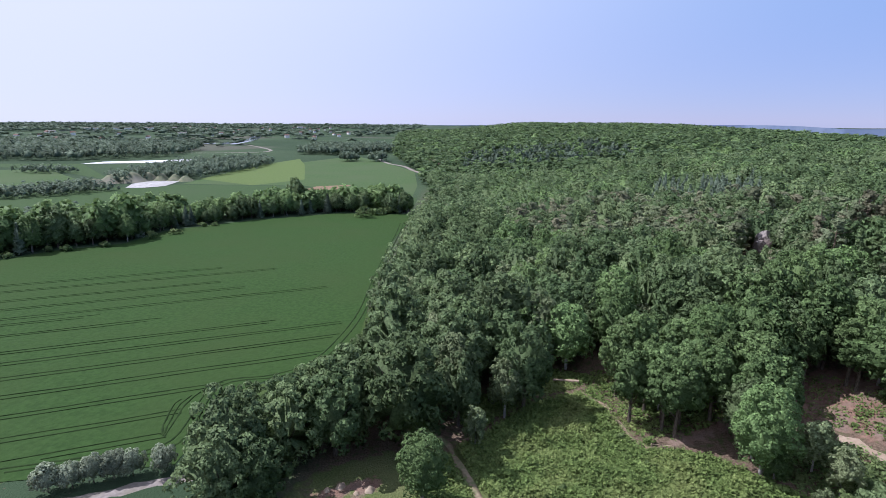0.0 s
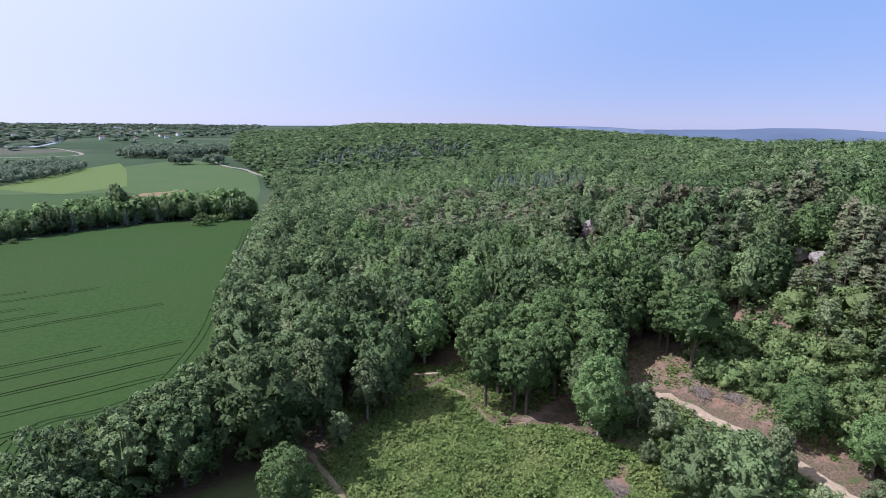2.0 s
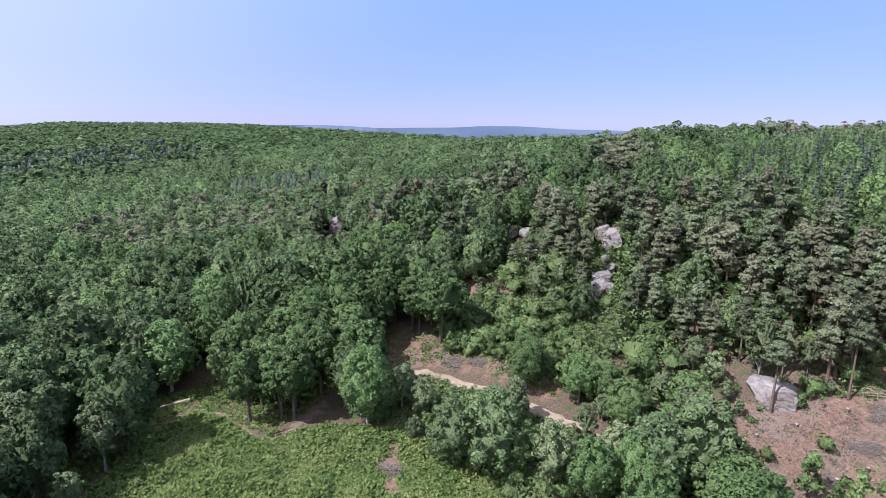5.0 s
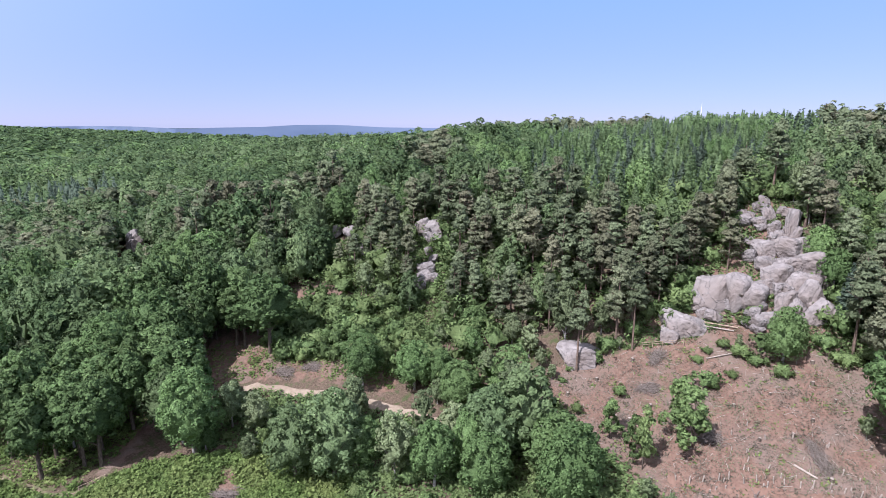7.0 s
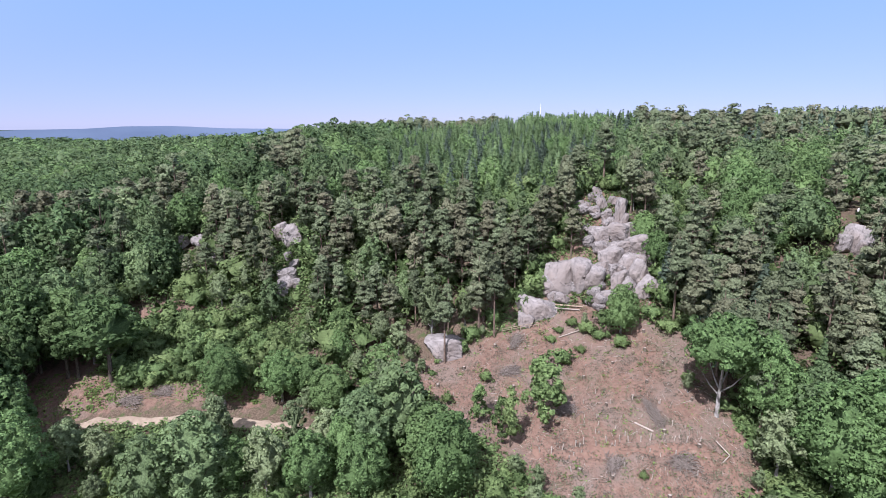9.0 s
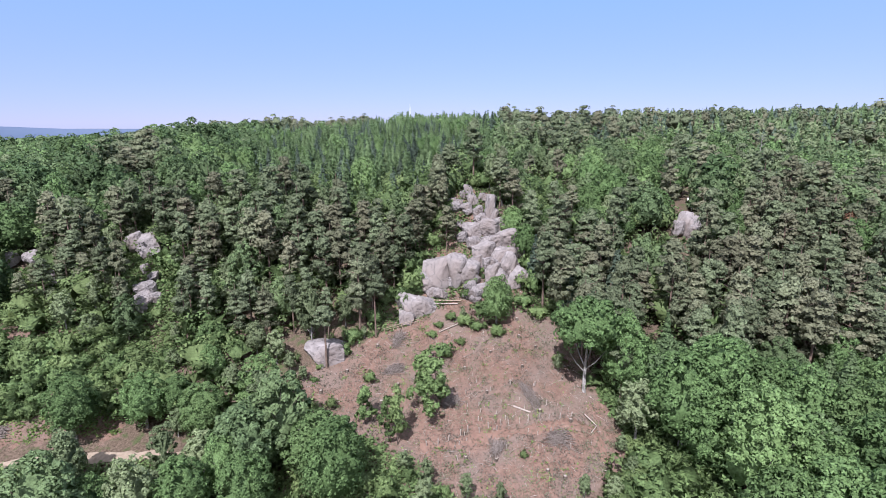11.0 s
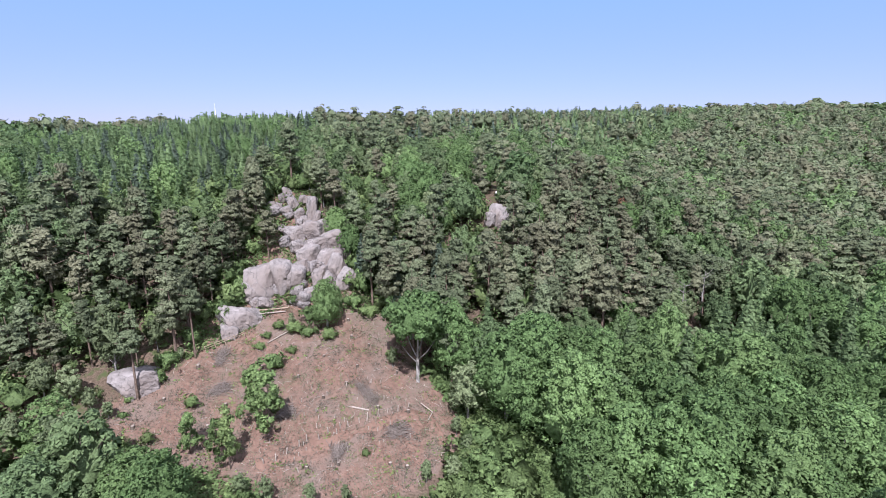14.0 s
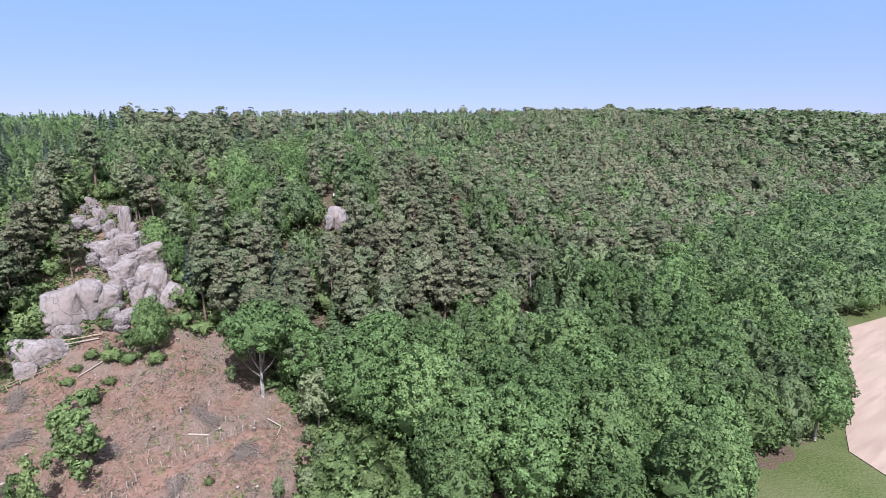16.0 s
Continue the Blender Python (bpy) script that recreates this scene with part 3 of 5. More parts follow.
KINDS = {
    "broadleaf": ("broadleaf_tree", "dark green broadleaved tree with a rounded crown", "tree", 3500, 0.25, BARK),
    "oak": ("oak_tree", "dark green oak with a broad uneven crown", "tree", 3300, 0.27, BARK),
    "beech": ("beech_tree", "fresh green beech tree with a dense domed crown", "tree", 4600, 0.205, PALE_BARK),
    "pine": ("pine_tree", "grey-green pine with a bare reddish trunk and tufted crown", "tree", 1750, 0.20, PINE_BARK),
    "high_pine": ("pine_tree", "tall pine with a long bare trunk and a small high crown", "tree", 1500, 0.20, PINE_BARK),
    "dry_pine": ("pine_tree", "rust-brown dying pine", "tree", 1750, 0.20, PINE_BARK),
    "spruce": ("spruce_tree", "dark green conical spruce in the hillside wood", "tree", 2400, 0.32, BARK),
    "larch": ("larch_tree", "light green conical larch in the plantation", "tree", 2400, 0.30, BARK),
    "birch": ("birch_tree", "slender young birch with light airy foliage", "tree", 2300, 0.20, PALE_BARK),
    "tall_beech": ("beech_tree", "tall beech with a bare pale trunk under its crown", "tree", 3600, 0.235, BARK),
    "bare_beech": ("beech_tree", "leaning beech with a bare pale trunk", "tree", 3300, 0.26, PALE_BARK),
    "shrub": ("shrub", "bright green leafy shrub on the slope", "shrub", 460, 0.24, BARK),
    "sapling": ("young_tree", "slim young tree with sparse light green foliage", "tree", 1500, 0.19, BARK),
    "willow": ("pollard_willow", "silvery pollard willow beside the lane", "tree", 1300, 0.20, BARK),
}
MODELS = {}


def model(kind, variant, fine=2):
    """The crown and trunk meshes of one tree, shared by all its likes."""
    key = kind, variant, fine
    if key not in MODELS:
        name, label, cat, count, size, bark = KINDS[kind]
        rng = np.random.default_rng(100 * variant + len(kind) * 7 + ord(kind[0]))
        V, F, T, N = foliage_of(kind, rng, int(count * (0.34, 0.58, 1)[fine]), size * (1.55, 1.25, 1)[fine], 0 if fine else 1)
        tv, tf = trunk_of(kind, rng)
        MODELS[key] = (raw_mesh("crown", V, F, [LEAF_ONE[kind]], normals=N, tint=T), raw_mesh("trunk", tv, [tf], [bark]))
        for p in MODELS[key][1].polygons:
            p.use_smooth = True
    return MODELS[key]


def plant(kind, variant, x, y, scale, turn, group="", label="", z=None):
    """One tree: an empty at its base with a trunk and a crown."""
    name, lab, cat, *_ = KINDS[kind]
    away = math.hypot(x - 8, y + 8)
    crown, trunk = model(kind, variant, (away < 112) + (away < 158))
    root = tagged(new(name), label or lab, cat, group or "trees of the wood")
    root.matrix_world = pose(x, y, (float(height(x, y)) if z is None else z) - 0.1, 0, 0, turn) @ Matrix.Diagonal((scale * random.uniform(0.98, 1.26), scale * random.uniform(0.98, 1.26), scale * random.uniform(0.95, 1.18), 1))
    for n, me in (("trunk", trunk), ("crown", crown)):
        o = new(n, me)
        o.parent = root
    return root


MIXED = (("birch", 0.40), ("broadleaf", 0.32), ("beech", 0.18), ("larch", 0.10))
REGIONS = (      # outlines of the stands, the first that holds a place; then kinds and their shares
    ([(110, -144), (90, -144), (72, -127), (78, -112), (88, -92), (100, -95)], (("larch", 0.85), ("beech", 0.15))),
    ([(60, -150), (100, -165), (130, -230), (152, -362), (147, -478), (-200, -500), (-100, -300), (20, -200)], (("broadleaf", 0.55), ("oak", 0.25), ("beech", 0.20))),
    ([(40, -28), (82, -33), (95, -56), (83, -68), (80, -85), (84, -104), (80, -127), (115, -174), (152, -362), (147, -478), (-200, -500), (-100, -300), (40, -84)], (("beech", 0.88), ("broadleaf", 0.12))),
    ([(123, -51), (152, -78), (175, -115), (332, -288), (470, -420), (480, -600), (200, -700), (167, -539), (139, -320), (117, -184), (124, -156), (104, -93), (92, -62), (100, -48)], (("pine", 0.60), ("birch", 0.21), ("beech", 0.07), ("larch", 0.05), ("broadleaf", 0.07))),
    ([(100, -40), (108, -24), (128, -20), (138, -30), (131, -44), (112, -48)], (("pine", 0.72), ("spruce", 0.28))),
    ([(133, -14), (190, -20), (215, -60), (301, -179), (175, -115), (150, -74), (133, -62), (129, -34)], (("birch", 0.50), ("beech", 0.20), ("broadleaf", 0.16), ("pine", 0.14))),
    ([(130, 88), (142, 54), (146, 8), (140, -3), (123, -7), (112, 8), (108, 34), (104, 60), (112, 90)], (("pine", 0.48), ("birch", 0.32), ("broadleaf", 0.20))),
    ([(480, 140), (329, 117), (260, 84), (170, 56), (147, 40), (147, 10), (152, -4), (206, -19), (480, -40)], (("larch", 0.70), ("spruce", 0.24), ("beech", 0.06))),
    ([(223, 146), (209, 105), (172, 78), (156, 86)], (("pine", 0.8), ("birch", 0.2))),
    ([(114, 312), (147, 373), (184, 320), (150, 247)], (("spruce", 0.7), ("larch", 0.3))),
    ([(22, 263), (59, 309), (98, 322), (146, 252), (153, 145), (140, 100), (107, 100), (86, 143), (73, 187), (42, 216)], (("pine", 0.42), ("oak", 0.20), ("birch", 0.24), ("larch", 0.06), ("broadleaf", 0.08))),
    ([(148, 40), (480, 140), (480, 480), (120, 480), (112, 330), (150, 250), (154, 140)], (("oak", 0.42), ("broadleaf", 0.34), ("beech", 0.20), ("birch", 0.04))),
    ([(38, 74), (88, 74), (88, 108), (38, 108)], (("tall_beech", 0.66), ("broadleaf", 0.16), ("birch", 0.18))),
    ([(60, 15), (120, 15), (120, 70), (60, 70)], (("birch", 0.5), ("broadleaf", 0.3), ("beech", 0.2))),
    ([(60, -40), (98, -40), (98, 15), (60, 15)], (("birch", 0.4), ("broadleaf", 0.3), ("beech", 0.3))),
    ([(25, 70), (120, 70), (120, 130), (70, 190), (40, 220), (25, 200)], (("oak", 0.36), ("broadleaf", 0.30), ("birch", 0.20), ("beech", 0.14))),
    ([(-60, 50), (25, 50), (25, 480), (-60, 480)], (("oak", 0.42), ("broadleaf", 0.46), ("birch", 0.12))),
    ([(196, -22), (480, -40), (480, -420), (300, -230)], (("birch", 0.30), ("larch", 0.30), ("spruce", 0.22), ("pine", 0.18))),
    ([(25, 200), (120, 300), (120, 480), (25, 480)], (("oak", 0.46), ("beech", 0.30), ("broadleaf", 0.24))),
)


def forest_kinds(X, Y, chance):
    """Which tree grows at each place, by its stand and a chance from 0 to 1."""
    where = np.full(len(X), -1)
    for i, (poly, mix) in enumerate(REGIONS):
        where[(where < 0) & in_poly(X, Y, poly)] = i
    out = []
    for i, r in zip(where, chance):
        for kind, share in (REGIONS[i][1] if i >= 0 else MIXED):
            r -= share
            if r < 0:
                break
        out.append(kind)
    return out


EDGE_W = ((-5000, -400, -330, -300, -270, -216, -183, -168, -148, -127, -119, -96, -84), (-200, -120, -100, 20, 56, 65, 70, 61, 52, 45, 42, 44, 46))
EDGE_N = ((56, 63, 72, 79, 84, 92, 117, 152, 218, 266, 330, 402, 600, 735, 970, 1800, 5000), (-27, -30, -32, -32, -25, -17, -14, -14, -15, -15, -14, -12, -40, -75, -120, -200, -300))
ROCK_GAPS = [(131, -12, 7), (125, -5, 6), (120, 2, 5), (127, -16, 6), (135, -13, 5.5), (138, -11, 4), (129, -18, 5), (107, 20, 4), (115, 181, 4.5), (110, 174, 6), (123, 93, 4.5), (118, 87, 5.5), (130, 68, 4.5),
             (124, 64, 5.5), (117, 58, 5), (111, 55, 5), (148, -65, 5), (141, -61, 6.5), (134, -57, 5), (105, 19, 3), (100, 24, 6), (103, 15, 4), (96.5, -32.5, 3.2)]


def wooded(x, y, gaps=True):
    """Whether the wood covers a place."""
    x, y = np.asarray(x), np.asarray(y)
    ok = np.where((y > 72) | ((y > 55) & (x < 0)), x > np.interp(y, *EDGE_N), np.where(y < -84, x > np.interp(y, *EDGE_W), x > 40))
    ok &= np.hypot(x - 8, y + 8) > 68
    for poly in (CLEARING, MEADOW, BANK_BARE, LEDGE, UNDER_PATH, YOUNG, GLADE, OPEN, LOW_EDGE):
        ok &= ~in_poly(x, y, poly)
    ok &= line_gap(x, y, SAND_PATH) > 3.2
    ok &= line_gap(x, y, GRASS_TRACK) > 4
    ok &= line_gap(x, y, SOIL_STRIP) > 1.0
    ok &= line_gap(x, y, FIELD_ROAD) > 4
    for cx, cy, r in ROCK_GAPS if gaps else ():
        ok &= np.hypot(x - cx, y - cy) > r
    return ok


def scatter(x0, x1, y0, y1, step, seed):
    rng = np.random.default_rng(seed)
    X, Y = np.meshgrid(np.arange(x0, x1, step), np.arange(y0, y1, step * 0.87))
    X = X + (np.arange(X.shape[0]) % 2)[:, None] * step / 2
    X = (X + rng.uniform(-0.38, 0.38, X.shape) * step).ravel()
    Y = (Y + rng.uniform(-0.38, 0.38, Y.shape) * step).ravel()
    return X, Y, rng


def in_view(x, y):
    """The part of the land that the flight passes in view of."""
    a = np.degrees(np.arctan2(x - 8, y + 8))
    return (a > -50) & (a < 170)


# the near wood, tree by tree; the wood behind it as stuff
X, Y, rng = scatter(-60, 480, -520, 480, 6.7, 11)
slim = np.zeros(len(X), bool)
X2, Y2, rng = scatter(95, 300, -330, 330, 4.7, 13)
slim2 = np.zeros(len(X2), bool)
for poly, mix in REGIONS:      # pine stands grow closer together
    if dict(mix).get("pine", 0) > 0.4:
        slim |= in_poly(X, Y, poly) & (X > 95) & (X < 300) & (np.abs(Y) < 330)
        slim2 |= in_poly(X2, Y2, poly)
X, Y = np.concatenate([X[~slim], X2[slim2]]), np.concatenate([Y[~slim], Y2[slim2]])
ok = wooded(X, Y) & in_view(X, Y)
X, Y = X[ok], Y[ok]
order = np.argsort(np.hypot(X - 14, Y + 4))
X, Y = X[order], Y[order]
chance = rng.uniform(0, 1, len(X))
drift = np.array([0.5 + 1.1 * noise.noise((x / 34, y / 34, 6.0)) for x, y in zip(X, Y)])
chance = np.argsort(np.argsort(chance * 0.62 + drift * 0.38)) / len(X)
kinds = forest_kinds(X, Y, chance)
LOW_GROWTH = ((115, 181, 6), (123.5, 92, 5), (131, 68, 4), (117, 58, 3.5), (148, -66, 4), (166, -75.2, 3))
LIMIT = {"broadleaf": 190, "oak": 170, "beech": 290, "pine": 290, "spruce": 50, "larch": 70, "birch": 200, "tall_beech": 60}
used = collections.Counter()
rest = []
for x, y, k in zip(X, Y, kinds):
    size, turn, var = rng.uniform(0.88, 1.18), rng.uniform(0, 360), int(rng.integers(0, 6))
    if k != "pine" and x > 95 and -110 < y < 110:      # smaller broadleaved trees on the stony hill
        size *= 0.78
    if x > 335 and -40 < y < 190:      # tall old trees along the crest
        size *= np.interp(y, (-40, -10, 30, 100, 180), (1.05, 1.25, 1.34, 1.16, 1.06))
        if x > 365 and y > 60:
            k = "pine"
    if math.hypot(x - 153, y + 8) < 30:
        size *= 0.74
    for rx, ry, width in LOW_GROWTH:      # low young growth on the slope under the forest rocks
        d = math.hypot(rx - 8, ry + 8)
        along = ((rx - x) * (rx - 8) + (ry - y) * (ry + 8)) / d
        off = abs((rx - x) * (ry + 8) - (ry - y) * (rx - 8)) / d
        if ry > 150 and -1 < along < 60 and off < width:
            size = min(size, np.interp(along, (0, 22, 32, 42, 60), (0.2, 0.26, 0.34, 0.52, 0.9)))
            break
        if -1 < along < 34 and off < width:
            size *= 0.5 if along < 16 else 0.72
            break
    if used[k] < LIMIT[k] and math.hypot(x - 14, y + 4) < 190:
        used[k] += 1
        if 60 < x < 118 and 15 < y < 78:
            size *= 0.76
        rim = x - np.interp(y, *EDGE_N) if y > 72 else 99
        if rim < 8 and y < 125:
            size *= 0.66
        elif -20 < x < 34 and 76 < y < 128:
            size *= 1.2
        plant(k, var, x, y, size, turn)
    else:
        rest.append((k, x, y, size))


def wood_stuff(name, kind, places, count, size, lod, label, seed, variants=8, tall=1.0, leaf=""):
    """Many far trees of one kind in a single mesh: places are x, y, size."""
    rng = np.random.default_rng(seed)
    places = np.array(places)
    which = rng.integers(0, variants, len(places))
    V, F4, F3, T, R, N, at = [], [], [], [], [], [], 0
    for v in range(variants):
        mine = places[which == v]
        if not len(mine):
            continue
        verts, (f4, f3), tint, face = foliage_of(kind, np.random.default_rng(seed * 31 + v), count, size, lod)
        a = rng.uniform(0, 6.283, len(mine))
        c, s = np.cos(a), np.sin(a)
        q = np.stack([verts[None, :, 0] * c[:, None] - verts[None, :, 1] * s[:, None], verts[None, :, 0] * s[:, None] + verts[None, :, 1] * c[:, None],
                      np.broadcast_to(verts[None, :, 2], (len(mine), len(verts)))], 2)
        q = q * mine[:, 2][:, None, None] * (np.array((1, 1, tall)) * np.stack([rng.uniform(1.02, 1.32, len(mine))] * 2 + [rng.uniform(0.94, 1.16, len(mine))], 1)[:, None, :]) + np.stack([mine[:, 0], mine[:, 1], height(mine[:, 0], mine[:, 1]) - 0.3], 1)[:, None, :]
        N.append(np.stack([face[None, :, 0] * c[:, None] - face[None, :, 1] * s[:, None], face[None, :, 0] * s[:, None] + face[None, :, 1] * c[:, None],
                           np.broadcast_to(face[None, :, 2], (len(mine), len(face)))], 2).reshape(-1, 3))
        off = at + np.arange(len(mine)) * len(verts)
        V.append(q.reshape(-1, 3))
        F4.append((f4[None] + off[:, None, None]).reshape(-1, 3))
        F3.append((f3[None] + off[:, None, None]).reshape(-1, 3))
        T.append(np.tile(tint, len(mine)))
        R.append(np.repeat(rng.uniform(0, 1, len(mine)), len(verts)))
        at += len(verts) * len(mine)
    me = raw_mesh(name, np.concatenate(V), [np.concatenate(F4), np.concatenate(F3)], [LEAF_ALL[leaf or kind]], normals=np.concatenate(N), tint=np.concatenate(T), tree=np.concatenate(R))
    return tagged(new(name, me), label, "wood", kind="stuff")


for k in LIMIT:
    here = [(x, y, s) for kk, x, y, s in rest if kk == k]
    near = [p for p in here if math.hypot(p[0] - 35, p[1] - 20) < 260]
    far = [p for p in here if math.hypot(p[0] - 35, p[1] - 20) >= 260 and p[0] < np.interp(p[1], *FOOT) + 420]
    if near:
        wood_stuff(k + "_wood", k, near, 900 if k == "beech" else (340 if k == "pine" else 500), 0.31 if k == "beech" else (0.36 if k == "pine" else 0.42), 2, "dense " + k + " wood covering the hillside", 5)
    if far:
        wood_stuff(k + "_far_wood", k, far, 96, 0.66, 3, "distant " + k + " wood on the ridge", 6, tall=0.86)
X, Y, rng = scatter(92, 172, -64, 116, 4.6, 19)
ok = wooded(X, Y, False) & (np.hypot(X - 132, Y + 10) > 13)
for rx, ry, width in LOW_GROWTH:
    ok &= np.hypot(X - rx, Y - ry) > 2.6
low = np.ones(len(X))
for rx, ry, width in LOW_GROWTH[:5]:
    low = np.where(line_gap(X, Y, [(rx, ry), (rx - (rx - 8) * 0.09, ry - (ry + 8) * 0.09)]) < 3.6, 0.4, low)
wood_stuff("understorey", "shrub", list(zip(X[ok], Y[ok], rng.uniform(0.9, 2.2, ok.sum()) * low[ok] * np.clip(line_gap(X[ok], Y[ok], CLEARING) / 12, 0.4, 1))), 240, 0.15, 2, "leafy shrubs under the trees of the slope", 18)
# the long ridge in the north and the saddle
X, Y, rng = scatter(-220, 1300, 470, 2300, 12.0, 12)
a = np.degrees(np.arctan2(X - 8, Y + 8))
ok = wooded(X, Y) & (a > -9) & (a < 56) & ((X < 800) | (Y < 700)) & (rng.uniform(0, 1, len(X)) < np.interp(np.hypot(X, Y), (500, 1000, 2200), (1, 0.75, 0.4)))
X, Y = X[ok], Y[ok]
c = rng.uniform(0, 1, len(X))
dark = (np.abs(X - 120) < 110) & (np.abs(Y - 760) < 150)
for k, sel in (("spruce", dark & (c < 0.8)), ("oak", ~(dark & (c < 0.8)) & (c < 0.86)), ("beech", ~(dark & (c < 0.8)) & (c >= 0.86))):
    wood_stuff(k + "_ridge_wood", k, list(zip(X[sel], Y[sel], rng.uniform(0.95, 1.4, sel.sum()) * np.interp(Y[sel], (600, 2000), (1, 1.6)))), 26, 1.7, 4, "far " + k + " wood on the long ridge", 7, tall=0.55)

# tree belt behind the field
BELT = [(-260, 182), (-222, 198), (-192, 210), (-178, 228), (-156, 246), (-150, 277), (-116, 309), (-70, 336), (-24, 336)]
pts = np.array(smooth_line(BELT, 4.2))
rng = np.random.default_rng(21)
for row in range(4):
    q = pts + rng.normal(0, 1.5, pts.shape) + np.array([[-4.0, 5.0]]) * row
    for x, y in q:
        tall = np.interp(x, (-230, -180, -160, -148, -120, -60), (1.0, 1.15, 1.1, 0.7, 0.95, 0.9)) * rng.uniform(0.70, 1.10)
        if rng.uniform() < 0.9 and row == 0:
            c = rng.uniform()
            plant("broadleaf" if c < 0.45 else ("beech" if c < 0.75 else ("spruce" if c < 0.85 else "oak")), int(rng.integers(0, 6)), x, y, tall, rng.uniform(0, 360), "trees behind the field", "dark tree of the belt behind the field")
        elif row:
            rest.append(("belt", x, y, tall * 1.05))
for x, y, sc in ((-52, 318, 1.9), (-46, 327, 1.5), (-41, 331, 1.3), (-37, 333, 1.4), (-33, 335, 1.2), (-140, 262, 1.0), (-146, 250, 1.1), (-176, 220, 0.8), (-170, 223, 0.9), (-186, 209, 0.9), (-158, 232, 0.9), (-136, 283, 0.9), (-130, 285, 0.7)):
    plant("shrub", int(sc * 100) % 6, x, y, sc, sc * 900, "bushes at the field's far edge", "rounded green bush at the edge of the field")
plant("broadleaf", 2, -101, 342, 1.5, 40, "trees behind the field", "tall round-headed tree above the belt")
wood_stuff("belt_wood", "beech", [(x, y, s) for k, x, y, s in rest if k == "belt"], 190, 1.0, 2, "dark tree belt behind the green field", 8)

# the wood beyond the southern fields
X, Y, rng = scatter(-140, 620, -1250, -520, 13.0, 14)
ok = wooded(X, Y) & in_view(X, Y)
X, Y = X[ok], Y[ok]
c = rng.uniform(0, 1, len(X))
for k, sel in (("pine", (c < 0.45) & (X > 130)), ("broadleaf", ~((c < 0.45) & (X > 130)))):
    wood_stuff(k + "_south_wood", k, list(zip(X[sel], Y[sel], rng.uniform(1.1, 1.6, sel.sum()))), 30, 1.7, 4, "far " + k + " wood in the south", 9, tall=0.7)

# ---- fields, water and woods of the plain ----
GREEN_A = surface("meadow_green", (0.038, 0.066, 0.024), (0.050, 0.082, 0.030), 0.5, (0.046, 0.074, 0.029), 0.02)
GREEN_B = surface("pasture_green", (0.050, 0.084, 0.030), (0.066, 0.102, 0.038), 0.4, (0.066, 0.094, 0.040), 0.015)
GREEN_C = surface("young_crop", (0.082, 0.118, 0.036), (0.104, 0.140, 0.046), 0.4)
BROWN = surface("brown_strip", (0.17, 0.115, 0.075), (0.23, 0.16, 0.10), 0.5)
PIT_SAND = surface("pit_sand", (0.26, 0.25, 0.235), (0.46, 0.44, 0.42), 0.25, (0.30, 0.29, 0.26), 0.03)
WATER, wnt, wb = material("water", 0.08)
wb.inputs["Base Color"].default_value = (0.05, 0.07, 0.08, 1)
bumped(wnt, wb, noise_fac(wnt, 0.3), 0.05, 0.1)
sheet("near_pasture", [(-420, 330), (-352, 396), (-318, 450), (-262, 443), (-246, 470), (-135, 466), (-60, 425), (-26, 402), (-24, 346), (-75, 346), (-120, 318), (-156, 284), (-162, 252), (-186, 232), (-230, 214), (-300, 190)],
      GREEN_A, 0.06, "dark green pasture behind the tree belt", "field")
sheet("middle_field", [(-246, 474), (-252, 600), (-182, 815), (-150, 838), (-92, 724), (-46, 612), (-32, 480), (-30, 408), (-62, 430), (-134, 470)], GREEN_B, 0.07, "mid-green field on the valley floor", "field")
sheet("pale_strip", [(-250, 516), (-246, 588), (-248, 690), (-232, 790), (-196, 690), (-172, 608), (-147, 520), (-180, 470)], GREEN_C, 0.11, "paler yellow-green strip of young crop", "field")
sheet("brown_strip", [(-126, 441), (-121, 466), (-92, 482), (-95, 446)], BROWN, 0.13, "narrow strip of bare brown earth", "field")
sheet("far_pasture", [(-560, 560), (-470, 600), (-330, 470), (-360, 420), (-430, 380), (-600, 440)], GREEN_B, 0.07, "far pale pasture", "field")
sheet("far_meadow", [(-620, 640), (-575, 662), (-478, 672), (-330, 500), (-470, 596)], GREEN_A, 0.08, "far green meadow before the water", "field")
sheet("gravel_pit", [(-278, 440), (-264, 443), (-252, 456), (-258, 492), (-286, 490), (-290, 470)], PIT_SAND, 0.30, "pale sandy floor of a gravel pit", "gravel pit")
SHEETING = surface("crop_sheeting", (0.55, 0.55, 0.56), (0.72, 0.72, 0.73), 0.15, (0.50, 0.49, 0.47), 0.04, rough=0.6)
sheet("covered_field", [(-478, 668), (-413, 692), (-371, 716), (-345, 742), (-385, 758), (-425, 732), (-472, 706)], SHEETING, 0.30, "long field strip covered with white sheeting", "field")
sheet("river", [(-600, 1215), (-500, 1205), (-545, 1450), (-650, 1770), (-690, 1780), (-620, 1600), (-570, 1420), (-560, 1290)], WATER, 0.35, "bright winding river on the plain", "river")
ribbon("valley_road", [(-20, 560), (-46, 618), (-66, 680), (-92, 726), (-112, 790), (-130, 900)], 5, GRAVEL, 0.2, "pale lane along the foot of the wood", "road", 0.2, 6)
ribbon("plain_road", [(-700, 790), (-560, 900), (-430, 905), (-340, 960), (-420, 1120), (-560, 1300)], 6, GRAVEL, 0.2, "pale road across the plain", "road", 0.2, 12)


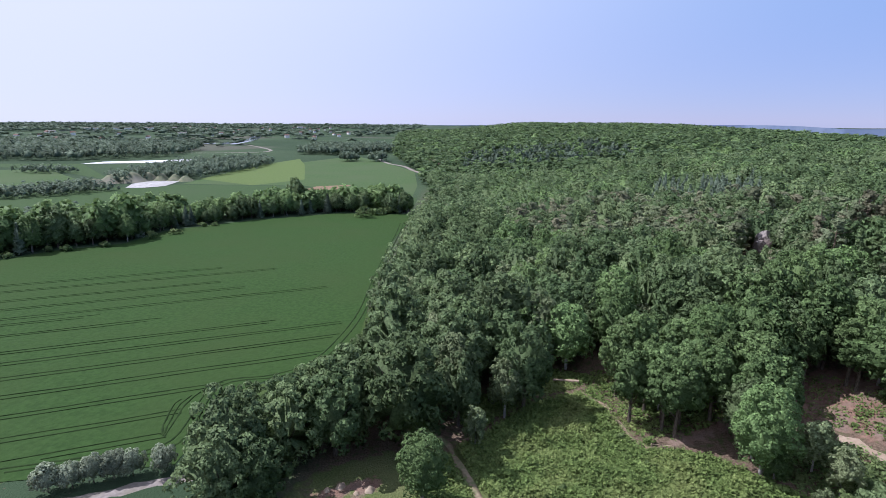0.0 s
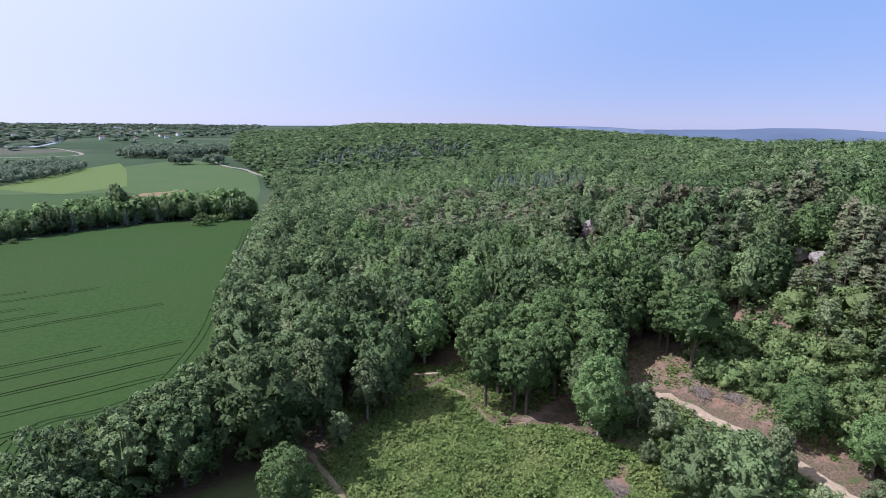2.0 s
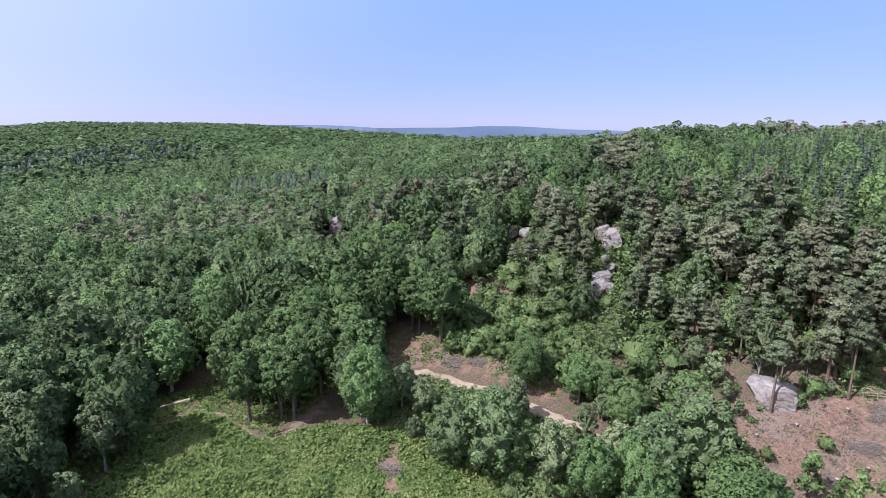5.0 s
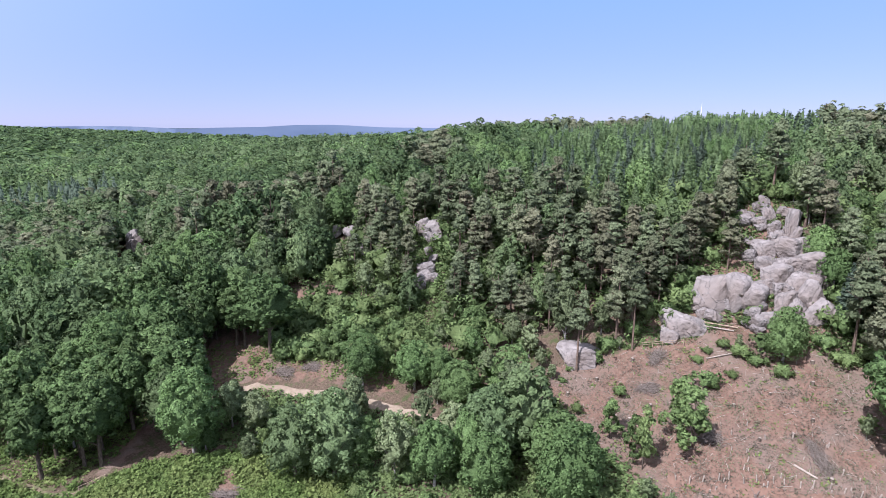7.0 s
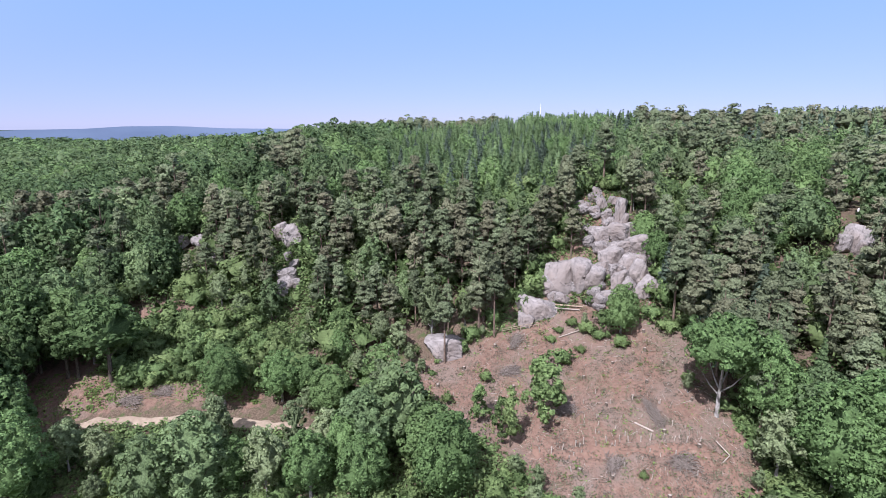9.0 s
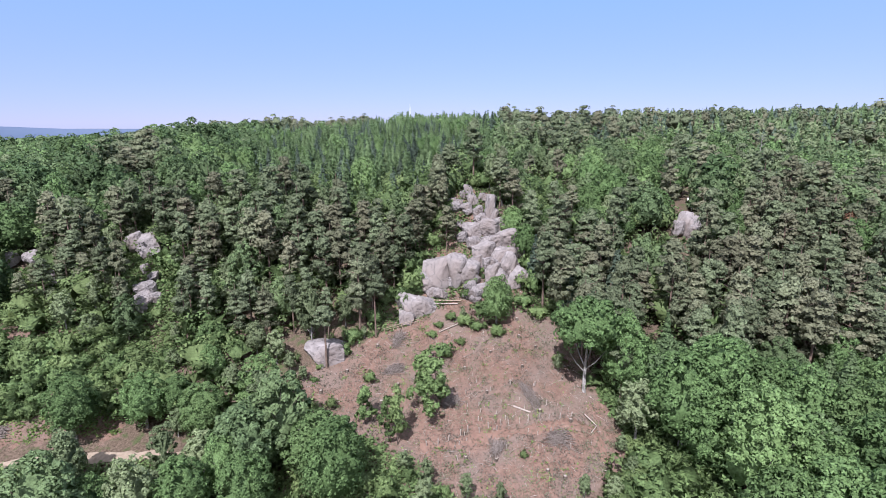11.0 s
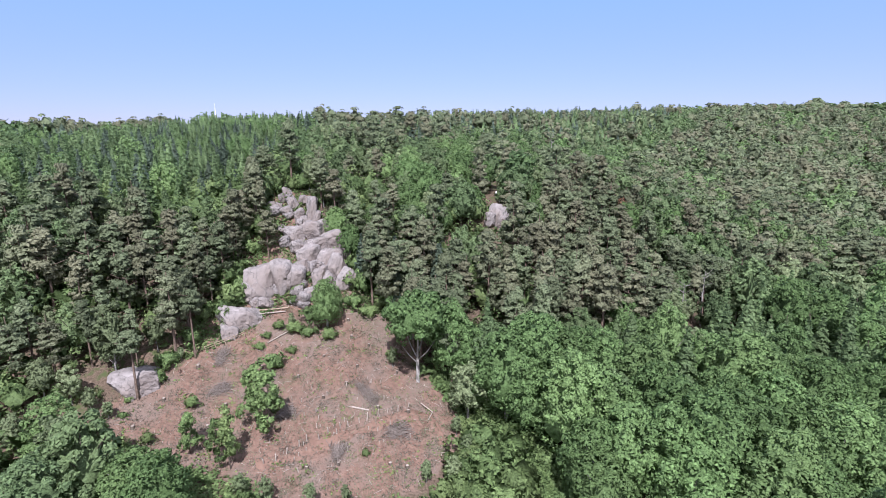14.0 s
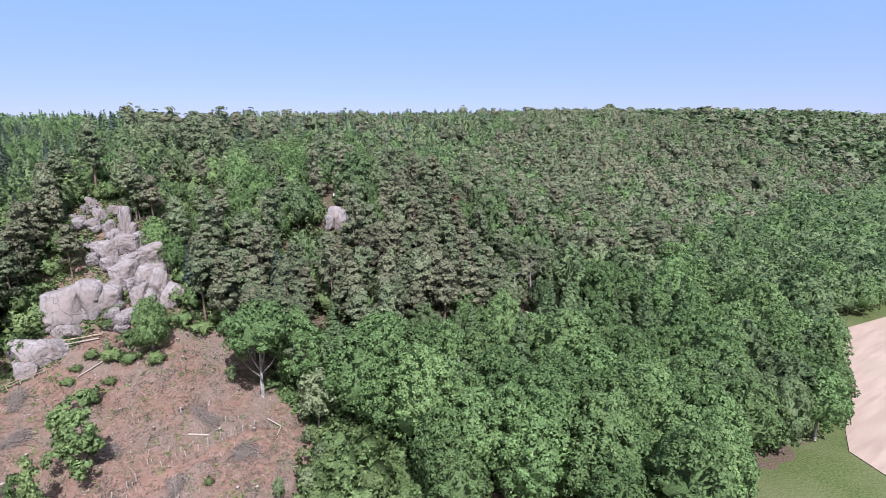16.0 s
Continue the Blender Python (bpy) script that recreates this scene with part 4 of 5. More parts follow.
def fill(poly, step, seed, low, high):
    xs, ys = zip(*poly)
    X, Y, rng = scatter(min(xs), max(xs), min(ys), max(ys), step, seed)
    ok = in_poly(X, Y, poly)
    return list(zip(X[ok], Y[ok], rng.uniform(low, high, ok.sum())))


plain_trees = []
for i, (poly, step, low, high) in enumerate((
        ([(-420, 380), (-350, 366), (-300, 380), (-270, 425), (-316, 446), (-345, 400), (-420, 430)], 7, 0.4, 0.75),
        ([(-332, 500), (-306, 462), (-292, 488), (-276, 510), (-252, 505), (-236, 590), (-240, 700), (-275, 760), (-330, 700), (-340, 560)], 8, 0.45, 0.85),
        ([(-640, 700), (-520, 715), (-430, 790), (-470, 1000), (-900, 1120), (-1000, 900)], 15, 0.9, 1.4),
        ([(-262, 880), (-190, 876), (-150, 892), (-112, 962), (-150, 1080), (-280, 1060)], 10, 0.8, 1.2),
        ([(-165, 752), (-150, 745), (-138, 758), (-142, 772), (-160, 772)], 6, 0.8, 1.1),
        ([(-122, 760), (-108, 752), (-98, 764), (-104, 778), (-118, 776)], 6, 0.8, 1.1),
        ([(-205, 232), (-172, 262), (-190, 290), (-260, 240)], 8, 0.7, 1.0),
        ([(-480, 560), (-440, 545), (-400, 560), (-440, 580)], 8, 0.4, 0.7))):
    plain_trees += fill(poly, step * 0.95, 40 + i, low * 1.2, high * 1.25)
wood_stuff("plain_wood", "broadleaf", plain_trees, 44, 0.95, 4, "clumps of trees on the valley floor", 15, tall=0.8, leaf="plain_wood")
X, Y, rng = scatter(-3600, 200, 1050, 4700, 56.0, 60)
patch = np.array([noise.noise((x / 420, y / 260, 3.0)) + 0.5 * noise.noise((x / 130, y / 90, 7.0)) for x, y in zip(X, Y)])
a = np.degrees(np.arctan2(X - 8, Y + 8))
ok = (a > -46) & (a < 0) & (patch > np.interp(Y, (1050, 2500, 4700), (0.12, 0.0, -0.15))) & (X < np.interp(Y, EDGE_N[0], EDGE_N[1]) - 20) & (np.hypot(X + 545, (Y - 1450) / 3) > 80)
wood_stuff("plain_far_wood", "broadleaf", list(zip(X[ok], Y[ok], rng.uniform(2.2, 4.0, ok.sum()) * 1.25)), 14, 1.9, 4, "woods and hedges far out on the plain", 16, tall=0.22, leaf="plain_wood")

WHITE = surface("white_render", (0.72, 0.70, 0.66), (0.82, 0.80, 0.76), 0.3)
ROOF = surface("roof_tile", (0.15, 0.09, 0.075), (0.24, 0.15, 0.125), 0.8)


def prism(w, d, h, z0, ridge=0.0):
    bm = bmesh.new()
    base = [bm.verts.new(p) for p in ((-w / 2, -d / 2, z0), (w / 2, -d / 2, z0), (w / 2, d / 2, z0), (-w / 2, d / 2, z0))]
    if ridge:
        top = [bm.verts.new((-w / 2, 0, z0 + h)), bm.verts.new((w / 2, 0, z0 + h))]
        for f in ((base[0], base[1], top[1], top[0]), (base[2], base[3], top[0], top[1]), (base[1], base[2], top[1]), (base[3], base[0], top[0]), (base[3], base[2], base[1], base[0])):
            bm.faces.new(f)
    else:
        top = [bm.verts.new((v.co.x, v.co.y, z0 + h)) for v in base]
        bm.faces.new(top)
        bm.faces.new(base[::-1])
        for i in range(4):
            bm.faces.new((base[i], base[(i + 1) % 4], top[(i + 1) % 4], top[i]))
    return bm


def part(name, bm, mat, parent, label=""):
    me = bpy.data.meshes.new(name)
    bm.to_mesh(me)
    bm.free()
    me.materials.append(mat)
    o = new(name, me)
    o.parent = parent
    return tagged(o, label)


def house(x, y, w, d, h, turn):
    root = tagged(new("house"), "small white house with a red tiled roof on the plain", "house", "far houses")
    part("wall", prism(w, d, h, 0), WHITE, root)
    part("roof", prism(w + 0.8, d + 0.8, d * 0.42, h + 0.004, 1), ROOF, root)
    root.matrix_world = pose(x, y, float(height(x, y)), 0, 0, turn)


rng = np.random.default_rng(77)
for i in range(46):
    a, r = radians(rng.uniform(-40, -9)), rng.uniform(1500, 3300)
    x, y = 8 + r * math.sin(a), -8 + r * math.cos(a)
    house(x, y, rng.uniform(9, 15), rng.uniform(7, 10), rng.uniform(5, 8), rng.uniform(0, 180))


def warehouse(x, y, w, d, h, turn):
    root = tagged(new("warehouse"), "long white industrial hall far out on the plain", "warehouse", "far halls")
    part("wall", prism(w, d, h, 0), WHITE, root)
    part("roof", prism(w + 1, d + 1, d * 0.09, h + 0.004, 1), GRAVEL, root, "pale grey low-pitched roof")
    root.matrix_world = pose(x, y, float(height(x, y)), 0, 0, turn)


for i, (deg, r, w) in enumerate(((-36.5, 2750, 40), (-34.6, 2900, 52), (-33.9, 2860, 38), (-32.6, 2920, 36), (-31.8, 2900, 30), (-30.6, 2980, 34), (-30.1, 2950, 24), (-28.2, 3000, 30), (-25, 3300, 36), (-22, 3350, 40), (-19.5, 3300, 34), (-16.6, 3200, 30), (-37.5, 2450, 30), (-27.4, 2000, 26))):
    warehouse(8 + r * math.sin(radians(deg)), -8 + r * math.cos(radians(deg)), w, w * 0.4, 8 + i % 3, deg * -1 + 8 * (i % 3))


def heap(x, y, r, h, mat, label, name, seed):
    """A loose mound with an uneven outline."""
    rng = np.random.default_rng(seed)
    n = 18
    V = [(0, 0, h)]
    for k, f in enumerate((0.25, 0.5, 0.75, 1.0)):
        for i in range(n):
            a = i * 2 * math.pi / n
            rr = r * f * (1 + 0.14 * math.sin(a * 2 + seed) + 0.10 * math.sin(a * 5 + seed * 2) + rng.normal(0, 0.03))
            V.append((rr * math.cos(a), rr * math.sin(a), h * (math.cos(f * math.pi) + 1) / 2 * rng.uniform(0.88, 1.08) - (0.4 if f == 1 else 0)))
    F3 = [(0, 1 + i, 1 + (i + 1) % n) for i in range(n)]
    F4 = [(1 + k * n + i, 1 + (k + 1) * n + i, 1 + (k + 1) * n + (i + 1) % n, 1 + k * n + (i + 1) % n) for k in range(3) for i in range(n)]
    o = tagged(new(name, raw_mesh(name, np.array(V), [np.array(F3), np.array(F4)], [mat])), label, "mound", "mounds")
    for p in o.data.polygons:
        p.use_smooth = True
    o.matrix_world = pose(x, y, float(height(x, y)), 0, 0, seed * 40)


OLD_HEAP = surface("grown_heap", (0.11, 0.13, 0.075), (0.18, 0.18, 0.11), 0.3, (0.24, 0.22, 0.17), 0.05)
for k, (x, y, r, h) in enumerate(((-313, 478, 15, 8), (-300, 486, 15, 9), (-322, 466, 11, 5), (-292, 500, 10, 8), (-280, 502, 9, 7), (-268, 503, 9, 6), (-256, 500, 9, 5))):
    heap(x, y, r, h, OLD_HEAP, "large overgrown spoil mound beside the gravel pit", "spoil_mound", k)
for k, (x, y, r, h) in enumerate(((-10.3, 68.6, 1.1, 0.6), (-5.4, 68.0, 1.2, 0.7), (-12.3, 67.6, 0.8, 0.4), (-7.4, 67, 0.7, 0.35))):
    heap(x, y, r, h, SAND, "small mound of pale sand on the trodden ground", "sand_mound", k + 3)
house(-28, 690, 12, 9, 4.5, 20)
house(-20, 655, 9, 7, 3.5, 60)

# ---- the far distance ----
# the blue of distance haze is painted into the hills' base colour
HAZE_BLUE = surface("hazed_far_hills", (0.120, 0.155, 0.235), (0.150, 0.190, 0.275), 0.004, (0.165, 0.200, 0.280), 0.0012, bump=0.0, stretch=(1, 1, 6))
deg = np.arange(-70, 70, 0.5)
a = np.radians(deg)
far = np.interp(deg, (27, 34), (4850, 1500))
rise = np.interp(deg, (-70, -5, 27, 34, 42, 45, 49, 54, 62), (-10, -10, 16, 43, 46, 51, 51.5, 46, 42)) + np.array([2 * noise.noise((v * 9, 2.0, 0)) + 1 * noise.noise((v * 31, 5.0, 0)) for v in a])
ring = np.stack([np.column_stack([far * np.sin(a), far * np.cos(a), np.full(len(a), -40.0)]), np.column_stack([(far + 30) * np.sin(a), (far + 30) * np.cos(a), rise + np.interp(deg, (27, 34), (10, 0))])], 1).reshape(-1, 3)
tagged(new("backdrop", raw_mesh("backdrop", ring, [grid_faces(2, len(a))], [HAZE_BLUE])), "hills and woods on the far horizon, coloured blue for haze", "backdrop", kind="structure")

# ---- wheel tracks in the crop ----
pieces = []
way, side = np.array((math.cos(radians(23.0)), math.sin(radians(23.0)))), np.array((-math.sin(radians(23.0)), math.cos(radians(23.0))))
inner = [(x, y) for x, y in FIELD]
rut = np.random.default_rng(31)
for i in range(15):
    shift, fade = rut.uniform(-2.2, 2.2), rut.uniform(0, 70)
    for off in (-0.85, 0.85):
        c = np.array((-83.4, 86.2)) + side * ((i - 3) * 9.6 + shift + off)
        run = [c + way * d for d in np.arange(-260, 200, 2.0)]
        run = [p for p in run if in_poly(p[0], p[1], inner) and line_gap(p[0], p[1], inner + inner[:1]) > (5.5 if p[0] > -150 else 3) + (fade if i > 6 and p[0] > -150 else 0)]
        if len(run) > 6:
            pieces.append(ribbon_arrays([tuple(p + rut.normal(0, 0.12, 2)) for p in run[::6]] + [tuple(run[-1])], 0.30 if i < 7 else 0.17, 0.20, 0.07, 3.0, i))
edge = [(-26, 300), (-25, 269), (-24.6, 230), (-23.4, 185), (-22.3, 148), (-24.8, 123), (-28, 112.5), (-32, 108.4), (-36, 106), (-42.3, 104.6), (-45.6, 102), (-45.9, 97), (-45, 91), (-44, 85), (-44, 79.5), (-47, 76.2), (-55, 74.2), (-69, 69.8)]
for off in (-0.95, 0.95):
    pieces.append(ribbon_arrays([(x + off * 0.95, y - off * 0.4) for x, y in edge], 0.55, 0.20, 0.08, 2.0, 9))
for off in (-2.6, -4.2, -6.0):
    pieces.append(ribbon_arrays([(-46 + off * 0.8, 101 + off), (-47 + off * 0.7, 93), (-46.2 + off * 0.5, 85), (-46 + off * 0.3, 80 - off * 0.3)], 0.4, 0.20, 0.10, 2.0, 9))
V, F = joined(pieces)
tagged(new("wheel_tracks", raw_mesh("wheel_tracks", V, [F], [TRAM])), "dark tractor wheel tracks pressed into the crop", "wheel tracks", kind="structure")

# ---- rocks ----


def rock_material():
    m, nt, b = material("sandstone", 0.9)
    fine = noise_fac(nt, 2.6, 0.3, 0.7, 10)
    col = mixed(nt, fine, (0.190, 0.166, 0.150), (0.315, 0.278, 0.256))
    col = mixed(nt, noise_fac(nt, 0.35, 0.48, 0.66, 5), col, (0.22, 0.18, 0.155))
    col = mixed(nt, noise_fac(nt, 2.2, 0.62, 0.72, 6, stretch=(1, 1, 0.3)), col, (0.12, 0.115, 0.10))
    nt.links.new(col, b.inputs["Base Color"])
    co = nt.nodes.new("ShaderNodeTexCoord").outputs["Object"]
    warp = node(nt, "ShaderNodeTexNoise", Scale=1.1, Detail=3)
    nt.links.new(co, warp.inputs["Vector"])
    bent = mixed(nt, 0.35, (0, 0, 0), (0, 0, 0), "LINEAR_LIGHT")
    nt.links.new(co, bent.node.inputs[6])
    nt.links.new(warp.outputs["Color"], bent.node.inputs[7])
    vo = node(nt, "ShaderNodeTexVoronoi", Scale=0.85)
    vo.feature = "DISTANCE_TO_EDGE"
    nt.links.new(bent, vo.inputs["Vector"])
    r = node(nt, "ShaderNodeMapRange", From_Max=0.010)
    nt.links.new(vo.outputs["Distance"], r.inputs[0])
    col = mixed(nt, r.outputs[0], (0.250, 0.220, 0.200), col)
    nt.links.new(col, b.inputs["Base Color"])
    both = nt.nodes.new("ShaderNodeMath")
    both.operation = "MULTIPLY_ADD"
    nt.links.new(r.outputs[0], both.inputs[0])
    both.inputs[1].default_value = 0.35
    nt.links.new(fine, both.inputs[2])
    bumped(nt, b, both.outputs[0], 1.0, 0.30)
    return m


STONE = rock_material()


def boulder_mesh(seed):
    """A worn joint-bounded block: a rounded box, cut by flat joints and roughened at three scales."""
    rng = np.random.default_rng(seed)
    bm = bmesh.new()
    bmesh.ops.create_cube(bm, size=2)
    bmesh.ops.subdivide_edges(bm, edges=bm.edges[:], cuts=13, use_grid_fill=True)
    co = np.array([v.co for v in bm.verts])
    d = unit(co)
    co = d / (np.abs(d) ** 5).sum(1, keepdims=True) ** 0.2 * (0.92, 0.92, 0.92)
    for i in range(7):
        n = unit(rng.normal(size=3) * (1, 1, 0.7))
        cut = rng.uniform(0.62, 0.9)
        co -= np.clip(co @ n - cut, 0, None)[:, None] * n * 0.97
    tilt = unit(rng.normal(size=3) + (0.8, 0, 0.6))
    for v, p, way in zip(bm.verts, co, d):
        q = Vector(p)
        groove = abs(math.sin(q.dot(Vector(tilt)) * 4.2 + seed + 1.5 * noise.noise(q * 1.1)))
        out = 0.07 * noise.noise(q * 1.6 + Vector((seed, 0, 0))) + 0.05 * noise.noise(q * 4.2 + Vector((0, seed, 0))) + 0.025 * noise.noise(q * 9 + Vector((0, 0, seed)))
        v.co = q + Vector(way) * (out - 0.085 * max(0.0, 1 - groove / 0.22))
    me = bpy.data.meshes.new("boulder")
    bm.to_mesh(me)
    bm.free()
    me.materials.append(STONE)
    for p in me.polygons:
        p.use_smooth = True
    me.set_sharp_from_angle(angle=radians(30))
    return me


BOULDERS = [boulder_mesh(s) for s in range(9)]


def rocks(name, label, blocks, seed, squash=0.9, rise=0.15):
    """A crag: blocks are x, y and radius; each is a boulder that sits in the slope."""
    rng = np.random.default_rng(seed)
    root = tagged(new(name), label, "rock", "sandstone rocks")
    x0, y0 = blocks[0][:2]
    root.location = (x0, y0, float(height(x0, y0)))
    for i, (x, y, r) in enumerate(blocks):
        o = new("boulder", BOULDERS[int(rng.integers(0, len(BOULDERS)))])
        o.parent = root
        r *= 1.1
        o.matrix_basis = pose(x - x0, y - y0, float(height(x, y) - height(x0, y0)) + rise * r, rng.uniform(-25, 25), rng.uniform(-25, 25), rng.uniform(0, 360)) @ Matrix.Diagonal((r * rng.uniform(1.0, 1.25), r * rng.uniform(0.95, 1.2), r * squash * rng.uniform(0.9, 1.2), 1))
    return root


def crag(name, label, blocks, seed, rise=0.2):
    """A crag of fitted blocks that face the valley: x, y, half width, half height and lean in degrees."""
    rng = np.random.default_rng(seed)
    root = tagged(new(name), label, "rock", "sandstone rocks")
    x0, y0 = blocks[0][:2]
    root.location = (x0, y0, float(height(x0, y0)))
    for x, y, w, h, lean in blocks:
        o = new("boulder", BOULDERS[int(rng.integers(0, len(BOULDERS)))])
        o.parent = root
        o.matrix_basis = pose(x - x0, y - y0, float(height(x, y) - height(x0, y0)) + rise, rng.uniform(-22, 2), 0, rng.uniform(-115, -65)) @ pose(0, 0, 0, 0, lean + rng.uniform(-6, 6), 0) @ Matrix.Diagonal((w * 1.12, max(w, h), h * 1.12, 1))
    return root


crag("rock_crag", "tall crag of pale weathered sandstone boulders above the clearing", [
    (127.9, -2.3, 4.4, 4.4, 20), (127.6, -6.9, 2.6, 3.8, 15), (126.9, -9.7, 2.3, 3.2, 10), (125.5, -0.3, 2.3, 2.6, 25), (123.5, -12.4, 2.5, 1.7, -15), (123.1, -3.4, 1.7, 1.4, 0), (123.6, -1.2, 1.4, 1.4, 0),
    (131.1, -12.8, 3.0, 2.7, 10), (134.6, -10.4, 2.1, 2.1, 0), (135.7, -14.3, 2.7, 2.1, 5), (136.5, -16.8, 1.8, 2.1, -10), (134.1, -19.0, 3.3, 3.0, -20), (132.9, -15.3, 2.4, 1.8, 5), (132.5, -11.1, 1.8, 1.8, 0),
    (130.0, -16.3, 2.4, 2.7, 15), (129.3, -19.2, 2.7, 3.2, 25), (127.4, -14.9, 2.0, 2.6, 10), (126.6, -20.1, 1.7, 3.2, 35), (126.4, -17.1, 1.7, 2.3, 25), (129.1, -11.5, 2.0, 1.8, 0), (131.5, -18.8, 2.1, 1.8, 0), (133.5, -21.4, 1.2, 2.4, -10)], 31)
crag("rock_tower", "slender stack of pale sandstone blocks crowning the crag", [
    (139.3, -14.9, 1.25, 3.7, 8), (141.2, -14.9, 1.2, 1.9, 10), (141.9, -13.0, 1.0, 1.0, 0), (138.0, -15.6, 1.0, 2.2, 10), (137.0, -13.6, 1.5, 1.7, 0), (143.6, -9.8, 1.0, 1.6, -20), (140.8, -10.8, 1.2, 2.2, -25),
    (139.0, -9.4, 1.3, 1.5, -10), (140.7, -7.4, 1.0, 1.4, -10), (141.2, -5.9, 0.9, 1.5, -15), (138.4, -11.8, 1.4, 1.5, 0), (142.5, -8.4, 1.0, 1.2, -15), (136.2, -12.0, 0.9, 1.0, 5), (137.4, -16.8, 0.8, 1.1, 0)], 32)
crag("rock_slab", "low pale sandstone slab at the top of the bare slope", [(120.4, 2.8, 3.6, 2.6, 25), (120.7, -0.2, 2.5, 2.0, 10), (117.7, 4.0, 1.9, 1.7, 30)], 33)
rng = np.random.default_rng(8)
for cx, cy, n in ((125, -8, 9), (129, -16, 10), (134, -13, 9), (139, -11, 6)):
    rocks("loose_rock", "small pale sandstone blocks lodged in the crag", [(cx + rng.uniform(-4, 3), cy + rng.uniform(-5, 5), rng.uniform(0.6, 1.4)) for i in range(n)], int(cx), 1.0, 0.75)
crag("boulder_group", "pale boulder beside a leaning pine", [(108.0, 19.4, 3.7, 2.5, 6), (109.6, 16.8, 1.8, 1.6, 15)], 33, 0.4)
rocks("forest_rock", "grey sandstone rock showing between the pines", [(115.2, 181.5, 2.8), (117, 184, 2.3), (113.6, 180, 1.6)], 35, 1.7, 1.4)
rocks("forest_rock", "pale sandstone ledge showing between the pines", [(124.2, 95.6, 1.7), (125, 97.6, 1.2), (124.4, 89.6, 1.8), (125.6, 91.6, 1.3), (122.2, 85.2, 1.3), (120.6, 83, 1.1), (119.4, 81.6, 0.9)], 36, 0.85, 1.0)
rocks("forest_rock", "grey sandstone outcrop among the pines", [(131.6, 69.6, 2.3), (130.7, 66.9, 2.4), (129, 63.5, 1.6), (117.8, 60.6, 1.6), (115.2, 59.6, 1.5), (113.6, 59.8, 1.4), (116, 57.6, 1.2), (122, 61, 1.1), (124.5, 64, 1.0)], 37, 1.0, 0.8)
rocks("forest_rock", "grey pointed rock rising out of the pine wood", [(148.6, -66.8, 2.2), (149.5, -69.4, 1.7), (148, -64.6, 1.5), (146.8, -67.6, 1.3)], 38, 1.5, 0.9)

